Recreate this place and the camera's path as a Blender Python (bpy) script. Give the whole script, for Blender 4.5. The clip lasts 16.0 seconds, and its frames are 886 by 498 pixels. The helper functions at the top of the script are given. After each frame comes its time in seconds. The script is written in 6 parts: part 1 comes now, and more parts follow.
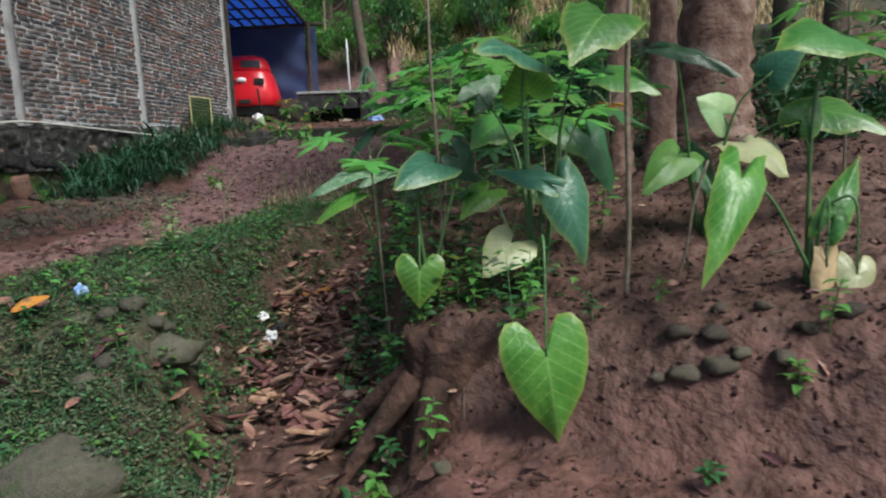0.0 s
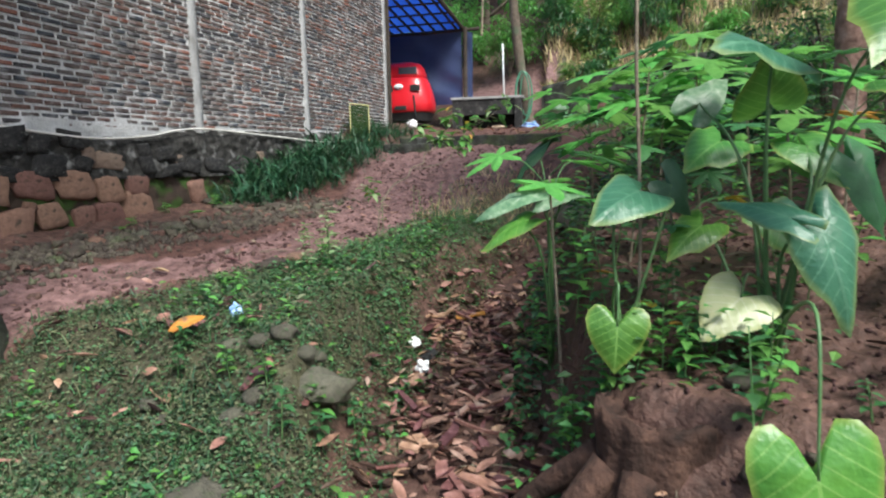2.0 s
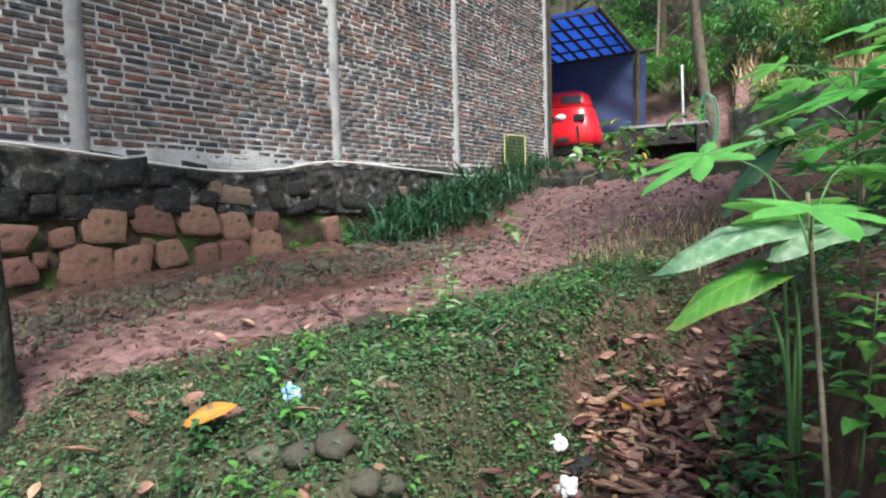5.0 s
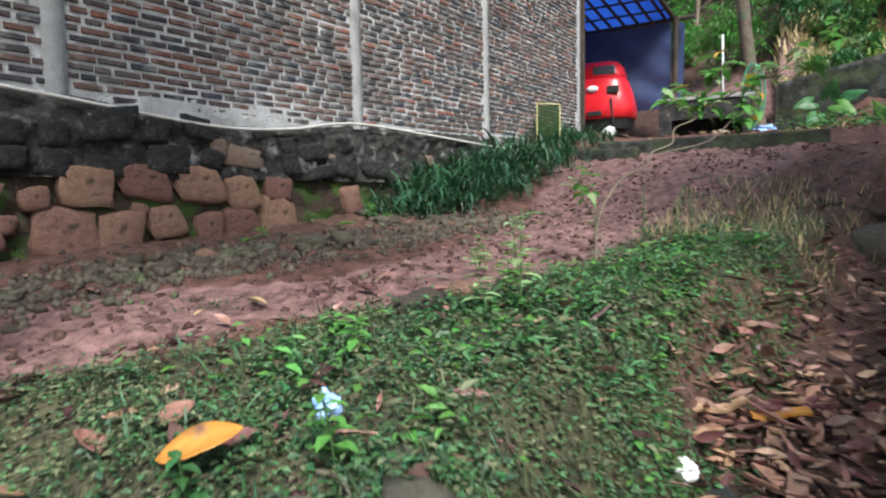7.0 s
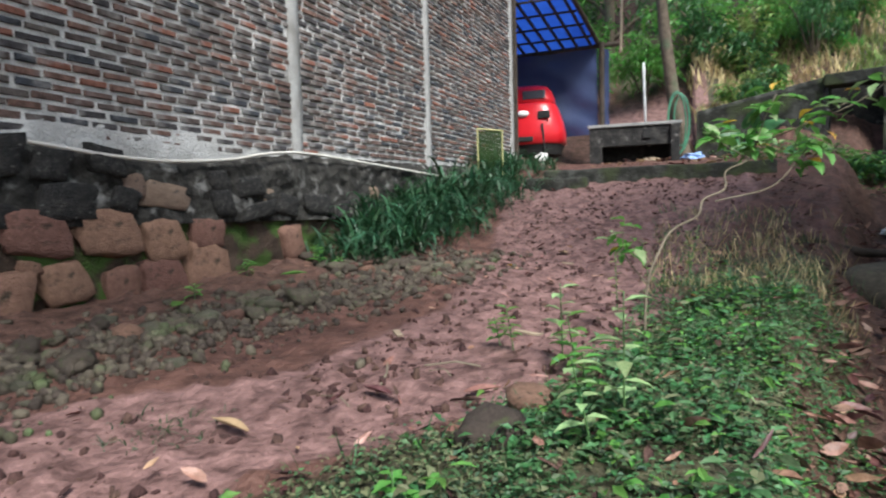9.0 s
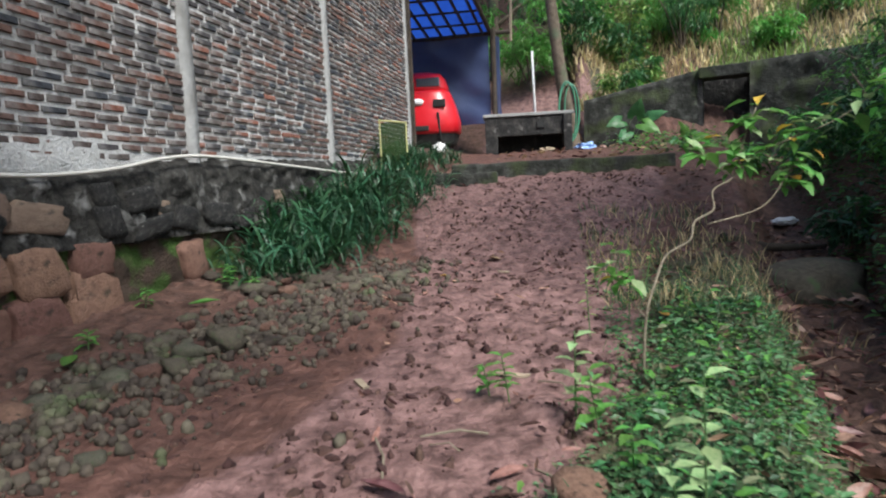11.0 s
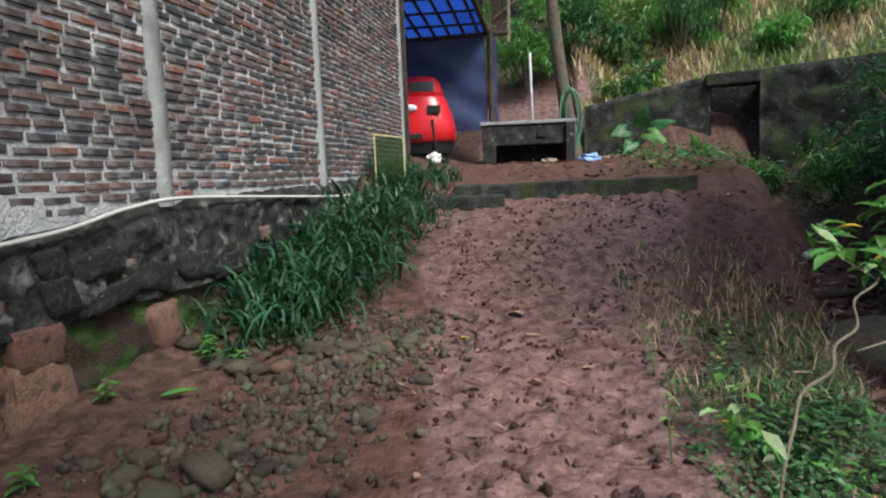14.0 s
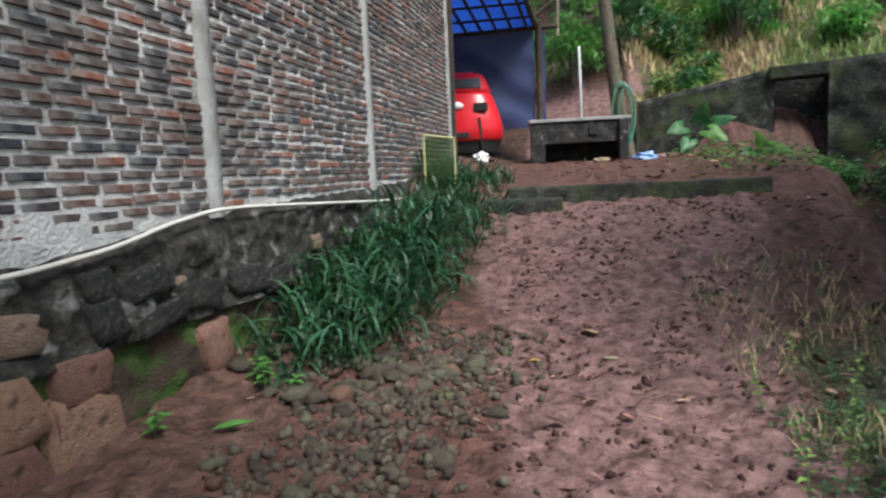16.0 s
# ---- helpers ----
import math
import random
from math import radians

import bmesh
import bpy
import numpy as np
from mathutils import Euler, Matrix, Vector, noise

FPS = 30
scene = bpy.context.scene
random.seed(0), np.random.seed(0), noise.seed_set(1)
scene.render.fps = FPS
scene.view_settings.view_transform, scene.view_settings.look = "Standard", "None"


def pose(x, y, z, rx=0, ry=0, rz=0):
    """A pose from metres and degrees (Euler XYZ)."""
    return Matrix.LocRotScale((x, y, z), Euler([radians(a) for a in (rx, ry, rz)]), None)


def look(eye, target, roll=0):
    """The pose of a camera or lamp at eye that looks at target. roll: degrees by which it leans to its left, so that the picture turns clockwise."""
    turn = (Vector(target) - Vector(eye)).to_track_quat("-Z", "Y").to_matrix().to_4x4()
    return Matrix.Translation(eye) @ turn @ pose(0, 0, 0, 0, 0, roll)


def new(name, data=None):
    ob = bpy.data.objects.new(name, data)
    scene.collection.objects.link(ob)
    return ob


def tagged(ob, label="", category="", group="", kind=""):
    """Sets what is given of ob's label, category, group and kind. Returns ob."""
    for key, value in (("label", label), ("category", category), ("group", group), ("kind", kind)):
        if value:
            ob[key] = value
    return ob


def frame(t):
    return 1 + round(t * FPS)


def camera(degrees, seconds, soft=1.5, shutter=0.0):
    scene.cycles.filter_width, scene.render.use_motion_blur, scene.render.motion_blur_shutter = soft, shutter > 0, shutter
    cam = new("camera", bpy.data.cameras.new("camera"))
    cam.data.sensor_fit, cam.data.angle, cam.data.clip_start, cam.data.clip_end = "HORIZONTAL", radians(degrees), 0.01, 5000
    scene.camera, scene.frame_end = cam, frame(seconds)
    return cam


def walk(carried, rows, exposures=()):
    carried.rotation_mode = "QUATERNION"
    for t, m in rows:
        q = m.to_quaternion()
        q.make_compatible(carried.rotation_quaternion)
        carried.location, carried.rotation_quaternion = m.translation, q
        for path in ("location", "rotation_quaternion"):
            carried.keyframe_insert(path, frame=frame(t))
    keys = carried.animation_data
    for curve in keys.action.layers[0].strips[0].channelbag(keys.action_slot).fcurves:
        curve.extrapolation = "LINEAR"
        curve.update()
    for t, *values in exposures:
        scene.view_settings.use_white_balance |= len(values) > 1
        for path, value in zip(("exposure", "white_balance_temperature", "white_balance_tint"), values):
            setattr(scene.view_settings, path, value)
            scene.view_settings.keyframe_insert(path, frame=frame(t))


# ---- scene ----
cam = camera(71.0, 16.0, 2.1, 0.5)
PATH = [
    (0, (0.005, -0.004, 1.49), (-0.011, 1.974, 1.195), -2.2),
    (0.5, (-0.103, 0.128, 1.504), (-0.161, 2.105, 1.207), -2.0),
    (1, (-0.201, 0.219, 1.532), (-0.357, 2.19, 1.232), -1.4),
    (1.5, (-0.223, 0.322, 1.542), (-0.543, 2.273, 1.242), -1.1),
    (2, (-0.23, 0.529, 1.576), (-0.692, 2.456, 1.308), -1.3),
    (2.5, (-0.272, 0.673, 1.59), (-0.758, 2.596, 1.331), -1.4),
    (3, (-0.39, 0.949, 1.591), (-0.885, 2.87, 1.337), -1.4),
    (3.5, (-0.452, 1.102, 1.611), (-1.033, 3.002, 1.382), -1.4),
    (4, (-0.462, 1.293, 1.58), (-1.272, 3.114, 1.41), -1.3),
    (4.2, (-0.466, 1.435, 1.573), (-1.335, 3.23, 1.423), -1.1),
    (6.3, (-0.858, 2.074, 1.313), (-1.841, 3.813, 1.197), -1.7),
    (6.5, (-0.981, 2.137, 1.305), (-1.946, 3.883, 1.17), -1.2),
    (7, (-1.18, 2.447, 1.304), (-2.154, 4.186, 1.141), -1.1),
    (7.5, (-1.625, 2.698, 1.273), (-2.623, 4.426, 1.135), -1.5),
    (8, (-1.882, 2.797, 1.38), (-2.885, 4.521, 1.24), -1.4),
    (8.5, (-1.994, 2.868, 1.469), (-2.862, 4.666, 1.356), -1.6),
    (9, (-2.062, 2.942, 1.511), (-2.746, 4.818, 1.401), -1.6),
    (9.2, (-2.093, 2.955, 1.516), (-2.726, 4.849, 1.404), -1.6),
    (11.3, (-2.711, 3.401, 1.771), (-2.99, 5.373, 1.582), -3.0),
    (11.5, (-2.742, 3.499, 1.785), (-3.019, 5.471, 1.599), -3.1),
    (12, (-2.744, 3.632, 1.935), (-3.013, 5.604, 1.738), -3.0),
    (12.5, (-2.743, 3.671, 2.002), (-3.002, 5.643, 1.792), -2.7),
    (13, (-2.831, 3.835, 2.019), (-3.078, 5.807, 1.801), -2.6),
    (13.5, (-2.944, 3.966, 2.105), (-3.181, 5.94, 1.886), -2.5),
    (14, (-3.008, 4.021, 2.187), (-3.235, 5.995, 1.963), -2.4),
    (14.5, (-3.078, 4.206, 2.222), (-3.299, 6.18, 1.996), -2.2),
    (15, (-3.123, 4.345, 2.286), (-3.346, 6.319, 2.057), -2.1),
    (15.5, (-3.221, 4.377, 2.286), (-3.445, 6.351, 2.061), -2.3),
    (16, (-3.281, 4.367, 2.276), (-3.614, 6.325, 2.043), -2.6),
]
walk(cam, [(t, look(eye, target, roll)) for t, eye, target, roll in PATH], [(t, e, 6200, 5) for t, e in ((0, 0.75), (2.0, 1.4), (4.0, 1.65), (7, 1.5), (9, 1.35), (12, 1.2), (14, 1.02), (16, 1.15))])

# ---------------------------------------------------------------- sky and light
world = bpy.data.worlds.new("World")
scene.world = world
world.use_nodes = True
_wn = world.node_tree.nodes
_sky = _wn.new("ShaderNodeTexSky")
_sky.sky_type = "NISHITA"
_sky.sun_disc = False
_sky.sun_elevation = radians(52)
_sky.sun_rotation = radians(136)
_sky.air_density, _sky.dust_density = 1.0, 3.0
_bg = _wn["Background"]
_bg.inputs["Strength"].default_value = 0.085
world.node_tree.links.new(_sky.outputs["Color"], _bg.inputs["Color"])
_sun = bpy.data.lights.new("sun", "SUN")
_sun.energy, _sun.angle, _sun.color = 2.6, radians(20), (1.0, 0.96, 0.9)
_so = new("sun", _sun)
_so.matrix_world = look((6.5, -6.8, 13), (0, 0, 0))


# ---------------------------------------------------------------- materials
def ramp_material(name, stops, scale=8.0, rough=0.85, bump=0.3, bump_scale=60.0, detail=6.0, random_hue=0.0, metal=0.0,
                  transmit=0.0, stain=None, stain_scale=1.6, stain_at=0.55, spec=0.3, coords="Object"):
    """Noise-driven colour with grain, larger stains and fine relief."""
    m = bpy.data.materials.new(name)
    m.use_nodes = True
    nt = m.node_tree
    n, l = nt.nodes, nt.links
    b = n["Principled BSDF"]
    tc = n.new("ShaderNodeTexCoord")
    no = n.new("ShaderNodeTexNoise")
    no.inputs["Scale"].default_value, no.inputs["Detail"].default_value, no.inputs["Roughness"].default_value = scale, detail, 0.65
    l.new(tc.outputs[coords], no.inputs["Vector"])
    cr = n.new("ShaderNodeValToRGB")
    cr.color_ramp.elements[0].position, cr.color_ramp.elements[1].position = 0.3, 0.72
    els = cr.color_ramp.elements
    while len(els) < len(stops):
        els.new(0.5)
    for i, c in enumerate(stops):
        els[i].position = 0.3 + 0.42 * i / max(1, len(stops) - 1)
        els[i].color = (*c, 1)
    l.new(no.outputs["Fac"], cr.inputs["Fac"])
    colour = cr.outputs["Color"]
    if stain:
        n2 = n.new("ShaderNodeTexNoise")
        n2.inputs["Scale"].default_value, n2.inputs["Detail"].default_value = stain_scale, 5
        l.new(tc.outputs[coords], n2.inputs["Vector"])
        r2 = n.new("ShaderNodeMapRange")
        r2.inputs["From Min"].default_value, r2.inputs["From Max"].default_value = stain_at, stain_at + 0.14
        l.new(n2.outputs["Fac"], r2.inputs["Value"])
        mx = n.new("ShaderNodeMix")
        mx.data_type = "RGBA"
        l.new(r2.outputs["Result"], mx.inputs["Factor"])
        l.new(colour, mx.inputs[6])
        mx.inputs[7].default_value = (*stain, 1)
        colour = mx.outputs[2]
    if random_hue:
        oi = n.new("ShaderNodeObjectInfo")
        ge = n.new("ShaderNodeNewGeometry")
        ad = n.new("ShaderNodeMath")
        ad.operation = "ADD"
        l.new(oi.outputs["Random"], ad.inputs[0])
        l.new(ge.outputs["Random Per Island"], ad.inputs[1])
        fr = n.new("ShaderNodeMath")
        fr.operation = "FRACT"
        l.new(ad.outputs[0], fr.inputs[0])
        hs = n.new("ShaderNodeHueSaturation")
        mv = n.new("ShaderNodeMapRange")
        mv.inputs["To Min"].default_value, mv.inputs["To Max"].default_value = 1 - random_hue, 1 + random_hue
        l.new(fr.outputs[0], mv.inputs["Value"])
        l.new(mv.outputs["Result"], hs.inputs["Value"])
        mh = n.new("ShaderNodeMapRange")
        mh.inputs["To Min"].default_value, mh.inputs["To Max"].default_value = 0.5 - 0.06 * random_hue, 0.5 + 0.06 * random_hue
        l.new(fr.outputs[0], mh.inputs["Value"])
        l.new(mh.outputs["Result"], hs.inputs["Hue"])
        l.new(colour, hs.inputs["Color"])
        colour = hs.outputs["Color"]
    l.new(colour, b.inputs["Base Color"])
    b.inputs["Roughness"].default_value, b.inputs["Metallic"].default_value = rough, metal
    b.inputs["Specular IOR Level"].default_value = spec
    if bump:
        nb = n.new("ShaderNodeTexNoise")
        nb.inputs["Scale"].default_value, nb.inputs["Detail"].default_value = bump_scale, 5
        l.new(tc.outputs[coords], nb.inputs["Vector"])
        bp = n.new("ShaderNodeBump")
        bp.inputs["Strength"].default_value, bp.inputs["Distance"].default_value = bump, 0.02
        l.new(nb.outputs["Fac"], bp.inputs["Height"])
        l.new(bp.outputs["Normal"], b.inputs["Normal"])
    if transmit:
        tr = n.new("ShaderNodeBsdfTranslucent")
        l.new(colour, tr.inputs["Color"])
        ms = n.new("ShaderNodeMixShader")
        ms.inputs["Fac"].default_value = transmit
        l.new(b.outputs[0], ms.inputs[1])
        l.new(tr.outputs[0], ms.inputs[2])
        l.new(ms.outputs[0], n["Material Output"].inputs["Surface"])
    return m


def brick_material():
    """Fired and sooted bricks: each piece takes its own colour from red to blue-black."""
    m = ramp_material("brick", [(0.16, 0.085, 0.065), (0.25, 0.12, 0.085)], 14, 0.9, 0.5, 45)
    nt = m.node_tree
    n, l = nt.nodes, nt.links
    oi, ge = n.new("ShaderNodeObjectInfo"), n.new("ShaderNodeNewGeometry")
    ad, fr = n.new("ShaderNodeMath"), n.new("ShaderNodeMath")
    ad.operation, fr.operation = "ADD", "FRACT"
    l.new(oi.outputs["Random"], ad.inputs[0])
    l.new(ge.outputs["Random Per Island"], ad.inputs[1])
    l.new(ad.outputs[0], fr.inputs[0])
    cr = n.new("ShaderNodeValToRGB")
    cr.color_ramp.interpolation = "CONSTANT"
    e = cr.color_ramp.elements
    cols = [(0.0, (0.085, 0.066, 0.062)), (0.24, (0.055, 0.05, 0.054)), (0.44, (0.115, 0.075, 0.066)), (0.62, (0.135, 0.08, 0.066)),
            (0.78, (0.19, 0.084, 0.062)), (0.85, (0.045, 0.048, 0.058)), (0.94, (0.10, 0.085, 0.08))]
    while len(e) < len(cols):
        e.new(0.5)
    for i, (p, c) in enumerate(cols):
        e[i].position, e[i].color = p, (*c, 1)
    l.new(fr.outputs[0], cr.inputs["Fac"])
    tc, no = n.new("ShaderNodeTexCoord"), n.new("ShaderNodeTexNoise")
    no.inputs["Scale"].default_value, no.inputs["Detail"].default_value = 22, 6
    l.new(tc.outputs["Object"], no.inputs["Vector"])
    mr = n.new("ShaderNodeMapRange")
    mr.inputs["From Min"].default_value, mr.inputs["From Max"].default_value = 0.3, 0.7
    mr.inputs["To Min"].default_value, mr.inputs["To Max"].default_value = 0.6, 1.35
    l.new(no.outputs["Fac"], mr.inputs["Value"])
    hs = n.new("ShaderNodeHueSaturation")
    l.new(mr.outputs["Result"], hs.inputs["Value"])
    l.new(cr.outputs["Color"], hs.inputs["Color"])
    # lime bloom from the joints
    no2 = n.new("ShaderNodeTexNoise")
    no2.inputs["Scale"].default_value, no2.inputs["Detail"].default_value = 5, 7
    l.new(tc.outputs["Object"], no2.inputs["Vector"])
    m2 = n.new("ShaderNodeMapRange")
    m2.inputs["From Min"].default_value, m2.inputs["From Max"].default_value, m2.inputs["To Max"].default_value = 0.56, 0.74, 0.7
    l.new(no2.outputs["Fac"], m2.inputs["Value"])
    mx = n.new("ShaderNodeMix")
    mx.data_type = "RGBA"
    l.new(m2.outputs["Result"], mx.inputs["Factor"])
    l.new(hs.outputs["Color"], mx.inputs[6])
    mx.inputs[7].default_value = (0.33, 0.315, 0.31, 1)
    l.new(mx.outputs[2], n["Principled BSDF"].inputs["Base Color"])
    return m


MAT = {}
MAT["brick"] = brick_material()
MAT["mortar"] = ramp_material("mortar", [(0.38, 0.38, 0.38), (0.6, 0.6, 0.6)], 7, 0.95, 0.9, 50, stain=(0.2, 0.195, 0.19), stain_scale=0.9, stain_at=0.54)
MAT["concrete"] = ramp_material("concrete", [(0.25, 0.25, 0.25), (0.36, 0.36, 0.36)], 9, 0.9, 0.5, 40, stain=(0.2, 0.195, 0.19), stain_scale=2.5)
MAT["render_old"] = ramp_material("mossy_concrete", [(0.012, 0.013, 0.011), (0.03, 0.031, 0.027), (0.095, 0.095, 0.088)], 5.5, 0.92, 0.9, 25, stain=(0.055, 0.07, 0.03), stain_scale=1.8, stain_at=0.52)
# Soot on the foundation; also painted-in shade on the trough and wall opening.
MAT["soot_shade_stone"] = ramp_material("sooted_masonry", [(0.010, 0.010, 0.011), (0.026, 0.025, 0.025), (0.075, 0.07, 0.066)], 5, 0.9, 1.0, 22, stain=(0.2, 0.19, 0.185), stain_scale=8, stain_at=0.63)
MAT["red_stone"] = ramp_material("red_stone", [(0.15, 0.08, 0.06), (0.265, 0.15, 0.115)], 6, 0.9, 0.9, 24, random_hue=0.22, stain=(0.055, 0.04, 0.03), stain_scale=3.5, stain_at=0.57)
MAT["tan_stone"] = ramp_material("tan_stone", [(0.17, 0.12, 0.09), (0.29, 0.215, 0.165)], 6, 0.9, 0.9, 24, random_hue=0.2, stain=(0.09, 0.075, 0.06), stain_scale=4, stain_at=0.58)
MAT["grey_stone"] = ramp_material("river_stone", [(0.04, 0.032, 0.025), (0.105, 0.085, 0.066)], 9, 0.85, 0.5, 40, random_hue=0.4, stain=(0.07, 0.09, 0.04), stain_scale=3.0, stain_at=0.57)
MAT["bed"] = ramp_material("sooty_mortar", [(0.006, 0.006, 0.006), (0.016, 0.015, 0.014), (0.04, 0.038, 0.035), (0.13, 0.125, 0.12)], 7, 0.95, 1.0, 30, stain=(0.24, 0.235, 0.23), stain_scale=5.5, stain_at=0.57)
MAT["moss_bed"] = ramp_material("mossy_dirt", [(0.03, 0.021, 0.016), (0.075, 0.05, 0.038)], 9, 0.95, 1.0, 50, stain=(0.045, 0.085, 0.018), stain_scale=5.0, stain_at=0.47)
MAT["moss"] = ramp_material("moss", [(0.025, 0.05, 0.012), (0.07, 0.12, 0.025)], 14, 0.95, 1.0, 90)
MAT["pvc"] = ramp_material("pvc", [(0.5, 0.48, 0.44), (0.6, 0.58, 0.55)], 5, 0.5, 0.05, 40, spec=0.5)
MAT["bark"] = ramp_material("bark", [(0.07, 0.055, 0.04), (0.17, 0.135, 0.105)], 8, 0.95, 1.0, 30, stain=(0.09, 0.11, 0.07), stain_scale=3)
MAT["red_bark"] = ramp_material("peeling_bark", [(0.06, 0.036, 0.028), (0.25, 0.15, 0.115), (0.42, 0.32, 0.27)], 5, 0.95, 1.0, 22)
MAT["moss_bark"] = ramp_material("mossy_bark", [(0.015, 0.017, 0.012), (0.04, 0.044, 0.03), (0.11, 0.11, 0.09)], 7, 0.95, 1.0, 24)
MAT["dark_wood"] = ramp_material("dark_wood", [(0.03, 0.025, 0.02), (0.08, 0.062, 0.05)], 6, 0.9, 0.6, 40)
MAT["pale_wood"] = ramp_material("pale_wood", [(0.22, 0.17, 0.12), (0.36, 0.29, 0.21)], 9, 0.85, 0.5, 50)
MAT["stump"] = ramp_material("rotten_wood", [(0.016, 0.010, 0.008), (0.05, 0.027, 0.02), (0.11, 0.06, 0.042)], 9, 0.95, 1.0, 28)
MAT["tarp_dark"] = ramp_material("navy_tarpaulin", [(0.026, 0.04, 0.10), (0.045, 0.06, 0.14)], 2, 0.3, 0.35, 6, spec=0.5)
MAT["tarp_blue"] = ramp_material("blue_tarpaulin", [(0.015, 0.055, 0.34), (0.025, 0.09, 0.46)], 2, 0.5, 0.25, 8, transmit=0.55)
MAT["red_paint"] = ramp_material("red_fibreglass", [(0.50, 0.010, 0.018), (0.58, 0.016, 0.025)], 3, 0.28, 0.06, 14, spec=0.5)
MAT["black"] = ramp_material("black_rubber", [(0.012, 0.012, 0.013), (0.03, 0.03, 0.03)], 9, 0.7, 0.2, 60)
MAT["white"] = ramp_material("white_plastic", [(0.68, 0.68, 0.68), (0.8, 0.8, 0.8)], 6, 0.5, 0.15, 30)
MAT["blue"] = ramp_material("blue_wrapper", [(0.10, 0.25, 0.62), (0.45, 0.58, 0.8)], 22, 0.35, 0.4, 40, spec=0.5)
MAT["glass_dark"] = ramp_material("dark_glass", [(0.05, 0.06, 0.07), (0.10, 0.11, 0.13)], 3, 0.12, 0.0, spec=0.6)
MAT["hose"] = ramp_material("green_hose", [(0.04, 0.17, 0.10), (0.08, 0.25, 0.16)], 6, 0.4, 0.1, 40, spec=0.5)
MAT["yellow_wood"] = ramp_material("yellow_frame", [(0.42, 0.40, 0.18), (0.52, 0.5, 0.25)], 8, 0.7, 0.2, 30)
MAT["green_net"] = ramp_material("green_netting", [(0.018, 0.045, 0.01), (0.04, 0.08, 0.02)], 18, 0.9, 0.6, 120)


def leaf_material(name, stops, scale=10, hue=0.3, transmit=0.35, rough=0.42, **more):
    return ramp_material(name, stops, scale, rough, 0.25, 40, random_hue=hue, transmit=transmit, spec=0.5, **more)


MAT["leaf"] = leaf_material("leaf_green", [(0.030, 0.10, 0.032), (0.062, 0.185, 0.058)])
MAT["leaf_light"] = leaf_material("leaf_light", [(0.085, 0.25, 0.05), (0.17, 0.37, 0.085)], transmit=0.45)
MAT["leaf_lobed"] = leaf_material("leaf_lobed", [(0.10, 0.30, 0.06), (0.20, 0.46, 0.105)], 6, 0.3, 0.5, 0.4)
MAT["weed"] = leaf_material("weed_green", [(0.044, 0.11, 0.04), (0.10, 0.185, 0.075)], 9, 0.55, 0.3, 0.55)
MAT["weed_dark"] = leaf_material("weed_dark", [(0.024, 0.06, 0.03), (0.058, 0.105, 0.053)], 9, 0.5, 0.25, 0.6)
MAT["weed_olive"] = leaf_material("weed_olive", [(0.085, 0.10, 0.048), (0.155, 0.16, 0.085)], 9, 0.45, 0.25, 0.65)
MAT["leaf_dark"] = leaf_material("leaf_dark", [(0.014, 0.05, 0.022), (0.034, 0.088, 0.042)])
MAT["leaf_pale"] = leaf_material("leaf_pale", [(0.16, 0.3, 0.12), (0.36, 0.44, 0.22)], transmit=0.25)
MAT["leaf_white"] = leaf_material("leaf_whitish", [(0.05, 0.15, 0.06), (0.15, 0.24, 0.14), (0.34, 0.40, 0.30)], 24, transmit=0.25)
MAT["leaf_yellow"] = leaf_material("leaf_yellow", [(0.48, 0.28, 0.03), (0.6, 0.38, 0.06)], transmit=0.2)
MAT["leaf_orange"] = leaf_material("leaf_orange", [(0.36, 0.14, 0.03), (0.55, 0.25, 0.05)], 9, 0.1, 0.1, stain=(0.16, 0.09, 0.06), stain_scale=9, stain_at=0.58)
MAT["leaf_dead"] = leaf_material("leaf_dead", [(0.09, 0.040, 0.033), (0.21, 0.098, 0.078), (0.38, 0.215, 0.185)], 12, 0.7, 0.05, 0.5)
MAT["leaf_dry"] = leaf_material("leaf_dry", [(0.30, 0.2, 0.11), (0.42, 0.3, 0.18)], 9, 0.3, 0.15, 0.8)
MAT["blade"] = leaf_material("grass_blade", [(0.016, 0.055, 0.022), (0.045, 0.13, 0.05)], 4, 0.7, 0.3, 0.45)
MAT["straw"] = leaf_material("straw", [(0.42, 0.32, 0.17), (0.58, 0.47, 0.28)], 3, 0.3, 0.25, 0.8)
MAT["bank_grass"] = leaf_material("bank_grass", [(0.13, 0.22, 0.05), (0.24, 0.32, 0.09)], 2, 0.35, 0.3, 0.6)
MAT["stem"] = leaf_material("stem_green", [(0.05, 0.12, 0.04), (0.11, 0.21, 0.075)], 8, 0.2, 0.15)
MAT["bank_stone"] = ramp_material("lichened_stone", [(0.07, 0.066, 0.048), (0.15, 0.14, 0.105)], 8, 0.9, 0.7, 35, random_hue=0.25, stain=(0.07, 0.09, 0.045), stain_scale=4, stain_at=0.55)
MAT["twig"] = ramp_material("twig", [(0.11, 0.09, 0.065), (0.23, 0.195, 0.145)], 12, 0.9, 0.5, 50)
MAT["clod"] = ramp_material("earth_clod", [(0.032, 0.017, 0.015), (0.09, 0.047, 0.041)], 16, 0.95, 0.8, 50, random_hue=0.35)


